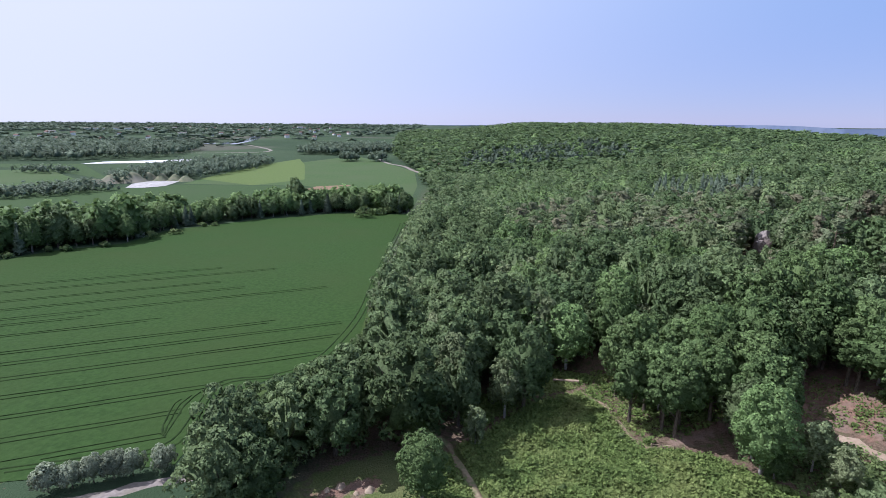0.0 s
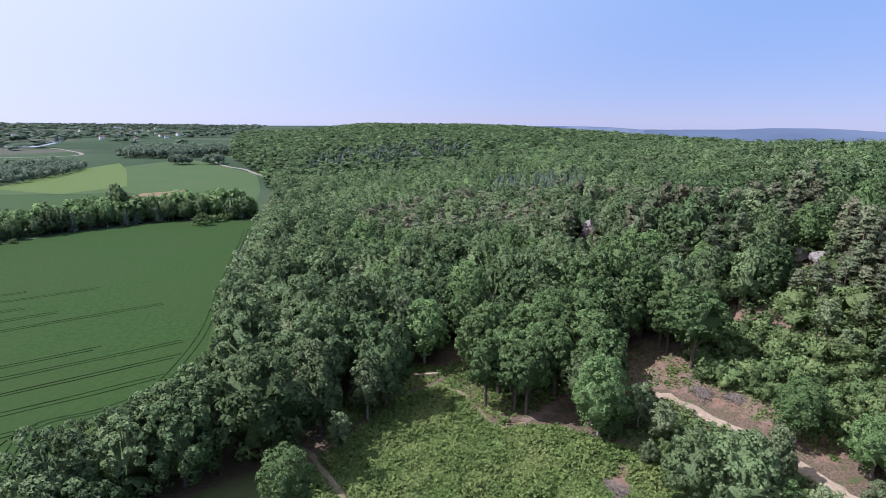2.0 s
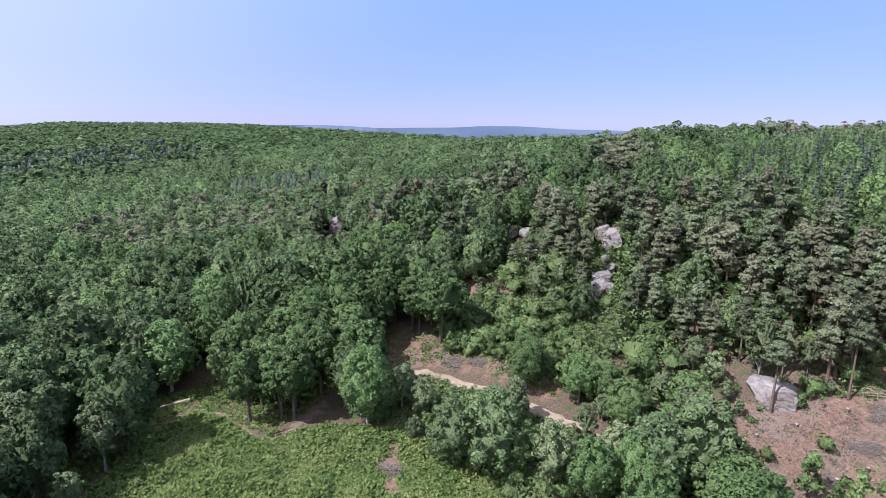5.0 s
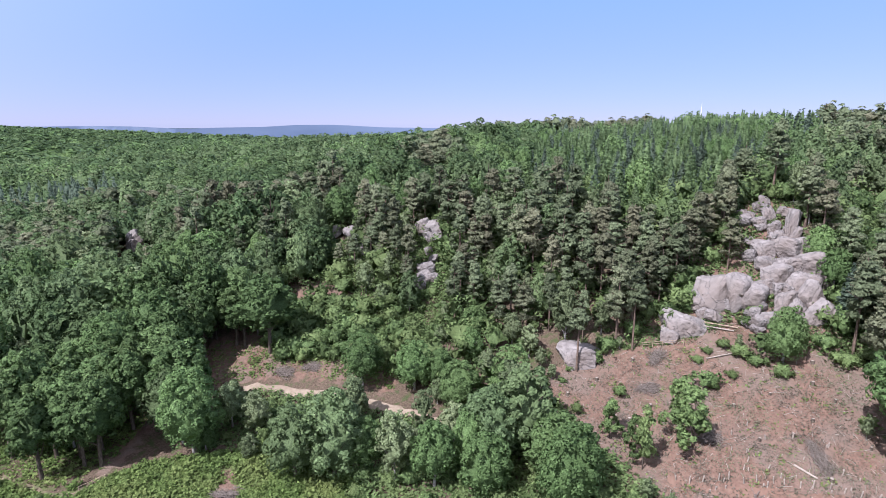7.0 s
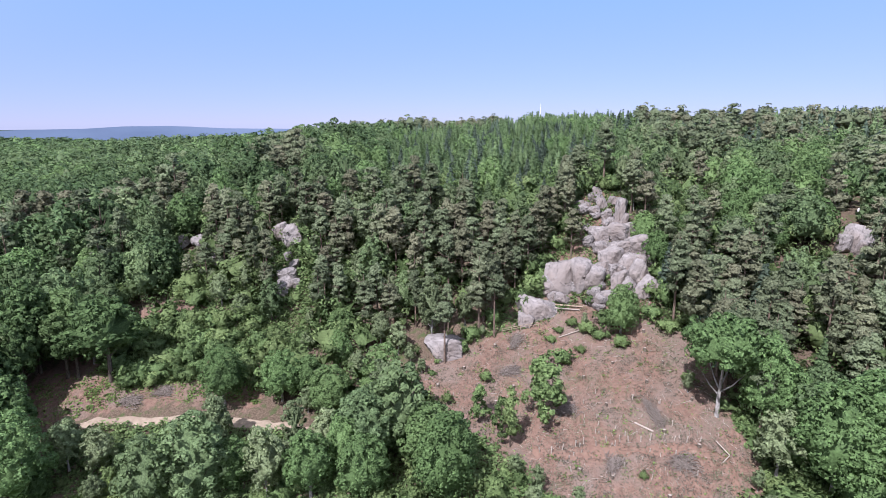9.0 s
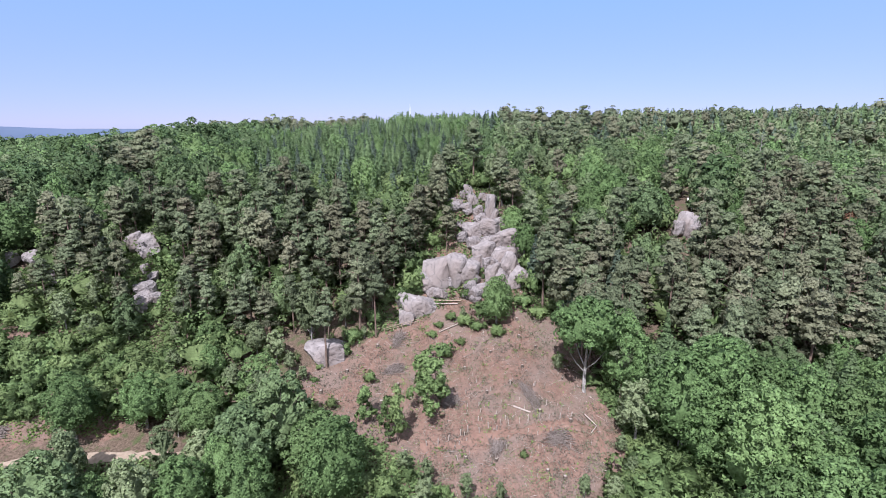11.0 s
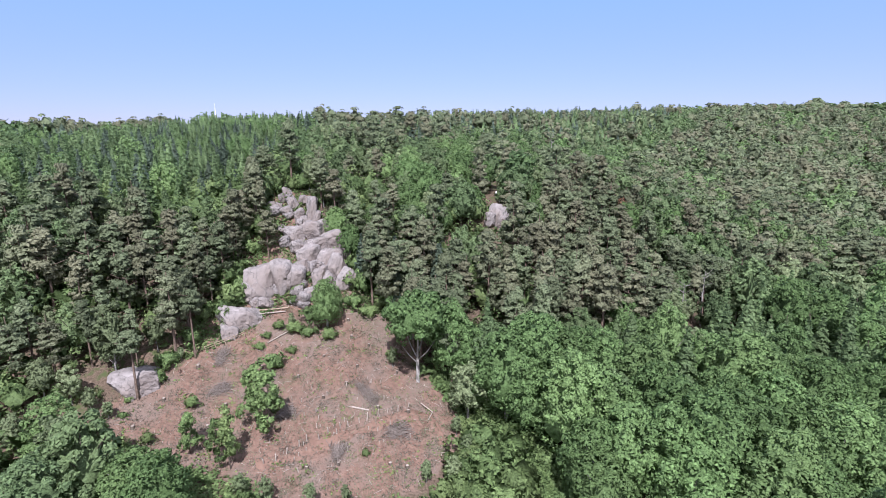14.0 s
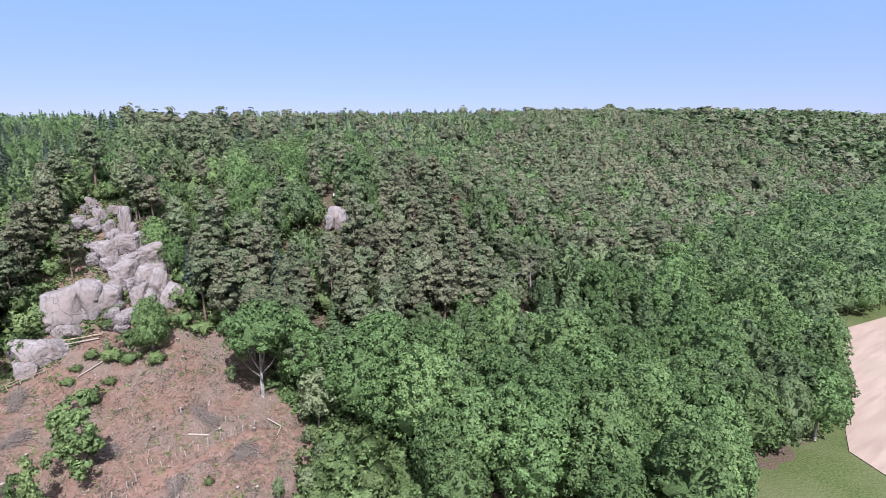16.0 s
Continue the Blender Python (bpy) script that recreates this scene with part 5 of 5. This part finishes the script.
# ---- single trees and shrubs ----
for kind, var, x, y, size, label in (
        ("broadleaf", 1, 62, 50.5, 0.92, "round dark oak beside the bracken meadow"), ("broadleaf", 4, 66, 46, 1.0, ""), ("broadleaf", 2, 84, 20, 1.15, "tall dense broadleaved tree at the clearing"),
        ("broadleaf", 5, 80, 24.5, 1.0, ""), ("birch", 3, 88, 24, 1.0, ""), ("beech", 3, 75.5, 10, 0.95, ""), ("beech", 5, 80, 13, 0.9, ""), ("birch", 0, 72.5, -3, 0.6, ""), ("birch", 4, 70.5, -10, 0.55, ""),
        ("birch", 1, 66.5, 71, 0.92, "rounded young tree beside the sandy track"), ("birch", 3, 77.5, 51, 0.8, ""), ("birch", 5, 81, 32, 0.8, ""), ("birch", 0, 79, 37, 0.7, ""),
        ("bare_beech", 0, 98.6, -30.6, 1.08, "leaning beech with a pale bare trunk at the clearing's edge"), ("beech", 2, 103.5, -37.5, 0.85, ""), ("beech", 4, 97.5, -39.5, 0.85, ""), ("beech", 1, 91.5, -41, 0.8, ""), ("sapling", 1, 92.4, -3.6, 1.3, "leafy young tree standing alone in the clearing"), ("sapling", 3, 93.6, -1.6, 1.15, ""),
        ("sapling", 2, 91.2, 8.3, 0.95, "slim young tree standing alone in the clearing"), ("sapling", 5, 86.6, 2.2, 1.0, "leafy young tree low on the bare slope"), ("sapling", 4, 87.4, 3.8, 0.85, ""), ("beech", 3, 115.5, -15.5, 0.72, "dense young tree below the crag"),
        ("birch", 4, 12, 80, 0.72, "grey-green young tree at the track's end"), ("beech", 2, 3.5, 65, 0.78, "light green round tree beside the track"), ("high_pine", 1, 105.0, 18.2, 0.92, "slim pine with a high crown before the boulder"), ("high_pine", 3, 112.8, 9.6, 0.85, ""), ("high_pine", 5, 96.5, -36.5, 0.8, ""),
        ("birch", 1, 69.5, 74.5, 0.62, ""), ("birch", 2, 67, 65, 0.66, ""), ("beech", 3, 69, 55, 0.52, ""), ("birch", 4, 76, 49.5, 0.5, ""), ("beech", 5, 65, 52, 0.5, ""), ("beech", 0, 69, 42, 0.62, ""), ("birch", 3, 74.5, 36, 0.6, ""), ("beech", 1, 60, 70, 0.45, ""), ("birch", 5, 62, 61, 0.5, ""), ("beech", 2, 77, 27, 0.6, ""), ("beech", 1, 73, 22, 0.75, ""), ("birch", 2, 69, 36, 0.9, ""), ("beech", 4, 71, 30, 0.7, ""), ("birch", 0, 110.5, 22.5, 0.9, ""),
        ("pine", 4, 123.5, 7, 0.8, ""), ("pine", 2, 127.5, 4.6, 0.85, ""), ("pine", 5, 131.5, 4, 0.9, ""), ("pine", 0, 135.5, 0.5, 0.9, ""), ("pine", 1, 141, -2, 0.9, ""), ("pine", 3, 146, -11, 0.95, ""), ("pine", 4, 141, -17.5, 0.9, ""), ("pine", 0, 125, 9, 0.9, ""), ("pine", 1, 129, 5.5, 0.95, ""), ("pine", 2, 133, 2, 0.95, ""), ("pine", 3, 137.5, -2.5, 0.95, ""), ("pine", 4, 145, -5, 0.95, ""), ("pine", 5, 120.5, 11, 0.8, ""),
        ("pine", 0, 134, -24.5, 0.95, ""), ("pine", 2, 138, -20.5, 0.9, ""), ("pine", 3, 143, -18, 0.95, ""), ("pine", 1, 128.5, -26.5, 0.85, ""), ("pine", 5, 124, -29, 0.8, ""), ("broadleaf", 2, 121, -31, 0.7, ""),
        ("dry_pine", 0, 145, -106.5, 1.2, "rust-brown dying pine in the green wood"), ("birch", 3, 138, -99, 0.9, "yellow-green young tree in the pine wood"), ("oak", 4, 161.5, -79, 1.3, "large dark broadleaved tree above the pines"),
        ("spruce", 1, 300, -24, 1.15, "tall dark spruce on the ridge"), ("spruce", 2, 304, -20, 1.05, "tall dark spruce on the ridge")):
    plant(kind, var, x, y, size, var * 77.0, "single trees", label)
for i, (x, y) in enumerate(((47.2, 84.5), (51, 86), (57, 86.6), (64.7, 87.8), (68, 88.2), (76, 91), (56.5, 93), (65.4, 95), (73.3, 94.5), (81.8, 94.5), (82.4, 88.5), (61, 90.5), (71, 90.6), (79, 97.5), (86.5, 91.5))):
    plant("tall_beech", i % 6, x, y, 0.86 + 0.05 * (i % 4), i * 67.0, "tall trees over the bare bank", "tall slim tree with a bare trunk on the soil bank")
for var, (x, y) in enumerate(((-53.9, 65.2), (-51.3, 66.6), (-48.5, 67.6), (-45.8, 68.6), (-41.2, 70.1), (-57, 64))):
    plant("willow", var % 6, x, y + 1.0, 0.72 + 0.06 * (var % 3), var * 50.0, "pollard willows")
RING = [(112, 12), (120, 10), (126, 6), (134, 3), (146, 0), (148, -14), (146, -24), (136, -27), (128, -30), (118, -31), (117, -28), (126, -24), (134, -23), (143, -17), (144, -8), (136, -3), (128, 3), (120, 6)]
rng = np.random.default_rng(5)
for poly, step, seed, low, high in ((YOUNG, 3.1, 81, 0.55, 1.1), (MEADOW, 9.5, 85, 0.14, 0.36), (RING, 3.4, 84, 0.5, 1.1), (UNDER_PATH, 5.2, 82, 0.35, 0.85), ([(98, 24), (104, 26), (112, 14), (107, 14)], 3.5, 83, 0.3, 0.6)):
    for x, y, sc in fill(poly, step, seed, low, high):
        if line_gap(x, y, SAND_PATH) > (4.2 if poly is UNDER_PATH else 1.8) and rng.uniform() < 0.9:
            plant("shrub", int(rng.integers(0, 6)), x, y, sc, rng.uniform(0, 360), "shrubs of the slope")
for x, y, sc in ((112.7, -15.6, 0.7), (110.5, -8, 0.4), (106.6, -4.6, 0.8), (114.7, -11.6, 0.6), (115.5, -3.4, 0.4), (84.9, -18.3, 0.28), (105, -27, 0.5), (116, -9, 0.7),
                 (118, -25, 0.9), (117, -6, 0.5), (113, -2, 0.4), (117.5, -12.5, 0.8), (121, -22, 0.9), (124, -24.5, 1.1), (116, 10.5, 0.8), (112, 14, 0.9), (120, -17, 0.4), (101, 9, 0.5), (95, 15, 0.5), (125, -10, 0.6), (127.5, -12.6, 0.35), (122, -9, 0.5), (131, 3, 1.2), (127, 1.6, 1.0), (134, -1, 1.2), (124.5, 3.6, 1.1), (136, -4, 1.2), (122, 5, 1.0), (137.5, -3, 1.3), (129, 4, 1.3), (126, -21.8, 1.0), (130, -24, 1.2), (134, -23.5, 1.2), (137, -20, 1.2), (74, -28, 0.8), (72, -25, 0.7), (75, -31, 1.0), (71, -20, 0.5), (77.5, -33, 1.2), (73, -33, 1.2), (80, -35, 1.2), (70, -30, 0.9), (76, -36, 1.4), (82, -37, 1.3), (70, -36, 1.3), (73, -39, 1.5), (79, -40, 1.5)):
    plant("shrub", int(sc * 100) % 6, x, y, sc, sc * 900, "shrubs in the clearing", "green shrub growing on the bare reddish slope")
for x, y, sc in ((81.2, 0.6, 0.34), (79.1, -3, 0.4), (76.5, -9, 0.36), (76, -14, 0.3), (78, -26.5, 0.33), (77, -30.5, 0.38), (80.5, -34, 0.36), (86, -34, 0.26), (101.8, 22.1, 0.28), (103.5, 25, 0.32),
                 (102.6, -26.5, 0.26), (117, -8.5, 0.24), (108.9, -2, 0.15), (112.6, 12, 0.22)):
    plant("birch", int(sc * 100) % 6, x, y, sc, sc * 900, "young birches round the clearing", "bushy pale green young birch beside the bare slope")


def undergrowth(name, kind, poly, count, seed, tall, size, label):
    """Low plants, too many to count: sprays over small mounds."""
    rng = np.random.default_rng(seed)
    xs, ys = zip(*poly)
    x, y = rng.uniform(min(xs), max(xs), count * 3), rng.uniform(min(ys), max(ys), count * 3)
    ok = np.nonzero(in_poly(x, y, poly) & (line_gap(x, y, SAND_PATH) > 1.2) & (line_gap(x, y, FOOTPATH) > 0.8) & (line_gap(x, y, GRASS_TRACK) > 1.3) & (line_gap(x + 0.9 * np.sin(1.3 * y), y + 0.9 * np.sin(1.7 * x), BRACKEN_PIT) > 1.5))[0][:count]
    x, y = x[ok], y[ok]
    per = 7
    m = np.array([0.5 + 1.2 * noise.noise((a / 6, b / 6, 1.5)) + 0.8 * noise.noise((a / 1.6, b / 1.6, 4.0)) for a, b in zip(x, y)]).clip(0.1, 1.6)
    cx = np.repeat(x, per) + rng.normal(0, 0.38, len(x) * per)
    cy = np.repeat(y, per) + rng.normal(0, 0.38, len(x) * per)
    cz = height(cx, cy) + np.repeat(m, per) * tall * rng.uniform(0.25, 1.0, len(cx))
    n = np.column_stack([rng.normal(0, 0.5, len(cx)), rng.normal(0, 0.5, len(cx)), np.full(len(cx), 0.9)])
    V, F, T = cards(np.column_stack([cx, cy, cz]), n, size, rng, slim=0.45)
    me = raw_mesh(name, V, [F], [LEAF_ALL[kind]], tint=T, tree=np.repeat(np.repeat(np.array([0.5 + 1.1 * noise.noise((a / 7, b / 7, 9.0)) for a, b in zip(x, y)]) + rng.normal(0, 0.12, len(x)), per), 3))
    return tagged(new(name, me), label, "undergrowth", kind="stuff")


undergrowth("bracken", "bracken", MEADOW, 19000, 91, 1.3, 0.26, "bright green bracken covering the meadow")
undergrowth("slope_scrub", "scrub", CLEARING, 4200, 92, 0.40, 0.12, "dry brushwood and tufts on the bare slope")
undergrowth("slope_tufts", "bracken", CLEARING, 300, 93, 0.4, 0.2, "green tufts on the bare slope")
undergrowth("young_scrub", "shrub", YOUNG, 2600, 96, 1.0, 0.3, "leafy undergrowth between the young trees")
undergrowth("crag_scrub", "shrub", [(112, 12), (122, 10), (134, 4), (146, 0), (148, -24), (134, -28), (118, -31), (118, -22), (126, -12), (119, -2)], 2200, 97, 0.9, 0.3, "low scrub round the foot of the crag")
undergrowth("wood_floor_plants", "bracken", [(36, 101), (41.5, 84), (50, 82), (66, 90), (74, 92), (78, 97), (60, 104), (40, 110)], 1500, 98, 0.5, 0.28, "low green plants under the trees beside the footpath")
undergrowth("glade_plants", "bracken", GLADE, 1600, 99, 0.6, 0.28, "low plants in the shade of the tall trees")
undergrowth("pine_floor_plants", "shrub", [(100, 50), (106, 44), (122, 44), (134, 58), (132, 78), (122, 96), (108, 94), (107, 78), (103, 62)], 4200, 101, 1.5, 0.36, "scrub between the pine trunks")
undergrowth("edge_scrub", "shrub", [(64, -32), (74, -33), (90, -36), (99, -33), (101, -36), (94, -42), (84, -50), (66, -50)], 4200, 103, 2.2, 0.34, "leafy scrub at the lower edge of the clearing")
undergrowth("bank_scrub", "bracken", BANK, 800, 94, 0.6, 0.25, "low plants on the soil bank")
undergrowth("path_scrub", "shrub", UNDER_PATH, 6500, 95, 1.2, 0.30, "leafy undergrowth below the sandy track")


# ---- the bare slope: stumps, stakes, logs and brushwood ----
WOOD = surface("cut_wood", (0.30, 0.22, 0.15), (0.48, 0.37, 0.27), 4, (0.24, 0.18, 0.13), 1.0, stretch=(1, 1, 0.2))
PALE_WOOD = surface("peeled_wood", (0.28, 0.23, 0.185), (0.40, 0.34, 0.28), 3)
TWIG = surface("twigs", (0.13, 0.105, 0.085), (0.26, 0.215, 0.18), 5)


def turned_part(name, rings, mat, parent, sides=9, seed=0, label=""):
    """A closed round body from rings of (z, radius), slightly out of true."""
    rng = np.random.default_rng(seed)
    bm = bmesh.new()
    wob = rng.uniform(0.86, 1.14, sides)
    loops = []
    for z, r in rings:
        loops.append([bm.verts.new((r * w * math.cos(k * 2 * math.pi / sides), r * w * math.sin(k * 2 * math.pi / sides), z)) for k, w in enumerate(wob)])
    for a, b in zip(loops, loops[1:]):
        for k in range(sides):
            bm.faces.new((a[k], a[(k + 1) % sides], b[(k + 1) % sides], b[k]))
    bm.faces.new(loops[-1])
    bm.faces.new(loops[0][::-1])
    return part(name, bm, mat, parent, label)


def stump(x, y, r, h, seed):
    root = tagged(new("tree_stump"), "sawn tree stump on the bare reddish slope", "stump", "stumps on the slope")
    turned_part("bark", [(-0.3, r * 1.5), (0.08, r * 1.2), (h, r)], BARK, root, seed=seed)
    turned_part("cut_face", [(h - 0.02, r * 0.9), (h + 0.012, r * 0.88)], PALE_WOOD, root, seed=seed, label="pale sawn face")
    root.location = (x, y, float(height(x, y)))


rng = np.random.default_rng(41)
for i, (x, y) in enumerate(((110.5, 9), (107.8, -2.4), (103.8, -8.9), (103.9, -19.9), (97.6, -12.9), (99.9, -17.3), (106.5, 0.5), (99.9, 3.6), (96.1, 6.2), (84.3, -9), (83.9, -13.8), (82.5, -21.8), (81.4, -24.3), (112, -20), (108, -14),
                            (95, -4), (92, -27), (101, -27), (109, -23), (117, -20), (118, 2), (104, 14), (99, 18), (94, -22))):
    stump(x, y, rng.uniform(0.18, 0.32), rng.uniform(0.25, 0.6), i)


def stake(x, y, h, lean, turn):
    root = tagged(new("stake"), "short wooden stake driven into the slope", "stake", "row of stakes")
    turned_part("post", [(-0.3, 0.11), (h, 0.10), (h + 0.05, 0.05)], PALE_WOOD, root, 6)
    root.matrix_world = pose(x, y, float(height(x, y)), lean, 0, turn)


for i in range(15):
    f = i / 14
    x, y = 86 + 6.8 * f + 1.2 * math.sin(f * 3.1), -2.5 - 24.5 * f
    stake(x + rng.uniform(-0.4, 0.4), y + rng.uniform(-0.4, 0.4), rng.uniform(0.8, 1.25), rng.uniform(-12, 12), rng.uniform(0, 360))
for i in range(34):
    stake(rng.uniform(83, 103), rng.uniform(-28, -6), rng.uniform(0.35, 0.9), rng.uniform(-14, 14), rng.uniform(0, 360))


def log(x0, y0, x1, y1, r, mat, label, lift=0.0):
    root = tagged(new("log"), label, "log", "felled logs")
    a, b = Vector((x0, y0, float(height(x0, y0)) + r + lift)), Vector((x1, y1, float(height(x1, y1)) + r + lift))
    d = b - a
    turned_part("stem", [(0, r * 0.8), (0.05, r), (d.length * 0.5, r * 0.93), (d.length - 0.05, r * 0.8), (d.length, r * 0.6)], mat, root, 8, int(x0))
    root.matrix_world = Matrix.Translation(a) @ d.to_track_quat("Z", "Y").to_matrix().to_4x4()


log(94.6, -17.4, 93.4, -20.3, 0.17, PALE_WOOD, "pale peeled log lying on the slope")
log(120.9, -1.3, 120.5, -7.4, 0.16, PALE_WOOD, "grey barkless log below the rocks", 0.3)
log(121.6, -2.0, 121.2, -8.0, 0.16, WOOD, "weathered log below the rocks", 0.3)
log(116, -8, 113.8, -3.6, 0.12, PALE_WOOD, "grey barkless log laid across the slope below the crag", 0.2)
log(93.2, -29.6, 91.0, -31.2, 0.11, PALE_WOOD, "pale peeled pole at the clearing's edge", 0.4)
log(91.0, -31.2, 89.6, -30.0, 0.10, PALE_WOOD, "pale peeled pole at the clearing's edge", 0.3)
log(36, 104.5, 30.5, 106, 0.35, WOOD, "thick felled log in the shade of the trees", 0.1)


def brushwood(x, y, w, l, turn, seed):
    """A flat heap of cut twigs and branches."""
    rng = np.random.default_rng(seed)
    pieces = []
    for i in range(170):
        f = rng.uniform(0, 1)
        c = np.array((rng.normal(0, w / 2) * (1.1 - 0.7 * f), (f - 0.5) * l))
        a = rng.normal(1.57, 0.5)
        q = np.array((math.cos(a), math.sin(a))) * rng.uniform(0.5, 1.5)
        z = rng.uniform(0.05, 0.6)
        pieces.append(tube([(*(c - q), z - 0.1), (*c, z + rng.uniform(-0.1, 0.15)), (*(c + q), z + rng.uniform(-0.2, 0.2))], (0.045, 0.035, 0.012), 3))
    V, F = joined(pieces)
    ca, sa = math.cos(radians(turn)), math.sin(radians(turn))
    wx, wy = x + V[:, 0] * ca - V[:, 1] * sa, y + V[:, 0] * sa + V[:, 1] * ca
    V = np.column_stack([wx - x, wy - y, V[:, 2] + height(wx, wy) - float(height(x, y))])
    o = tagged(new("brushwood", raw_mesh("brushwood", V, [F], [TWIG])), "flat tangle of cut grey-brown brushwood on the slope", "brushwood", "brushwood heaps")
    o.location = (x, y, float(height(x, y)))


brushwood(97, -20.5, 1.3, 5.2, -60, 1)
brushwood(88.3, -24.3, 2.2, 3.2, 10, 2)
brushwood(95.5, -6.2, 1.5, 2.4, 40, 3)
brushwood(112, 5, 1.4, 3.2, 80, 4)
brushwood(104, 5, 1.6, 2.6, 20, 5)
brushwood(86, -14, 1.2, 2.2, 70, 6)
brushwood(54, 58, 1.3, 3.0, 20, 7)
brushwood(85, 69, 1.2, 2.4, 40, 8)
brushwood(81.5, 73, 1.4, 2.8, 15, 9)


def splinters(count, seed):
    """Pale chips and sticks left lying on the bare slope."""
    rng = np.random.default_rng(seed)
    pieces = []
    while len(pieces) < count:
        x, y = rng.uniform(76, 128), rng.uniform(-34, 25)
        if not in_poly(x, y, CLEARING):
            continue
        a, l, r = rng.uniform(0, 6.3), rng.uniform(0.15, 0.9), rng.uniform(0.02, 0.05)
        p, q = (x - l * math.cos(a), y - l * math.sin(a)), (x + l * math.cos(a), y + l * math.sin(a))
        pieces.append(tube([(*p, float(height(*p)) + 0.05), (x, y, float(height(x, y)) + 0.09), (*q, float(height(*q)) + 0.05)], (r, r * 1.1, r * 0.7), 3))
    V, F = joined(pieces)
    tagged(new("splinters", raw_mesh("splinters", V, [F], [PALE_WOOD])), "pale splinters and sticks strewn over the bare slope", "splinters", kind="stuff")


splinters(900, 12)


def rail(x, y, turn, n=3, climb=0):
    """A low wooden barrier where the footpath ends."""
    root = tagged(new("wooden_rail"), "low wooden rail on posts beside the path", "rail")
    for i in range(n):
        p = turned_part("post", [(-0.3, 0.08), (1.05, 0.075), (1.1, 0.04)], WOOD, root, 6)
        p.location = (i * 1.9, 0, 0)
    for z in (0.55, 0.95):
        p = turned_part("bar", [(0, 0.05), ((n - 1) * 1.9 + 0.3, 0.045)], WOOD, root, 6)
        p.matrix_basis = pose(-0.15, 0.08, z, 0, 90, 0)
    root.matrix_world = pose(x, y, float(height(x, y)), 0, -climb, turn)


rail(43.6, 79.2, -8)
rail(114.1, 7.9, -72.6, 5, 10.4)

# a bare dead tree, a white mast on the ridge and a small hut in the wood
def dead_tree(x, y, h, seed, label):
    rng = np.random.default_rng(seed)
    root = tagged(new("dead_tree"), label, "tree")
    pieces = [tube([(0, 0, -0.5), (0.2, 0.1, h * 0.5), (0.3, -0.1, h)], (0.25, 0.17, 0.04))]
    for i in range(16):
        z, a, l = h * rng.uniform(0.45, 0.97), rng.uniform(0, 6.3), rng.uniform(0.9, 2.3)
        pieces.append(tube([(0.2, 0, z), (l * 0.5 * math.cos(a), l * 0.5 * math.sin(a), z + l * 0.35), (l * math.cos(a), l * math.sin(a), z + l * rng.uniform(0.5, 1.0))], (0.07, 0.05, 0.02), 4))
    V, F = joined(pieces)
    o = new("trunk", raw_mesh("trunk", V, [F], [PALE_BARK]))
    o.parent = root
    root.location = (x, y, float(height(x, y)))


dead_tree(217, -120, 20, 1, "bare bleached dead tree above the wood")
dead_tree(90, -45.2, 10.5, 2, "bare grey dead tree among the beeches")
dead_tree(92.5, 27.5, 10, 3, "thin bare grey tree beside the track")
for i, (x, y, h) in enumerate(((106.5, -92, 13), (107, -97.5, 12), (109, -105, 14), (110, -117, 12), (104.5, -66, 11))):
    dead_tree(x, y, h, 10 + i, "bare pale dead trunk at the edge of the pines")
mast = tagged(new("mast"), "thin white mast rising above the ridge wood", "mast")
turned_part("pole", [(0, 0.5), (10, 0.42), (19, 0.3)], WHITE, mast, 10)
turned_part("tip", [(19, 0.12), (22, 0.08)], WHITE, mast, 8)
mast.location = (436, 32, float(height(436, 32)))
hut = tagged(new("forest_hut"), "small white-roofed shelter half hidden in the wood", "hut")
part("wall", prism(2.4, 1.8, 2.2, 0), WOOD, hut)
part("roof", prism(3.0, 2.4, 0.7, 2.204, 1), WHITE, hut, "white sheet roof")
hut.matrix_world = pose(166, -75.2, float(height(166, -75.2)), 0, 0, 70)
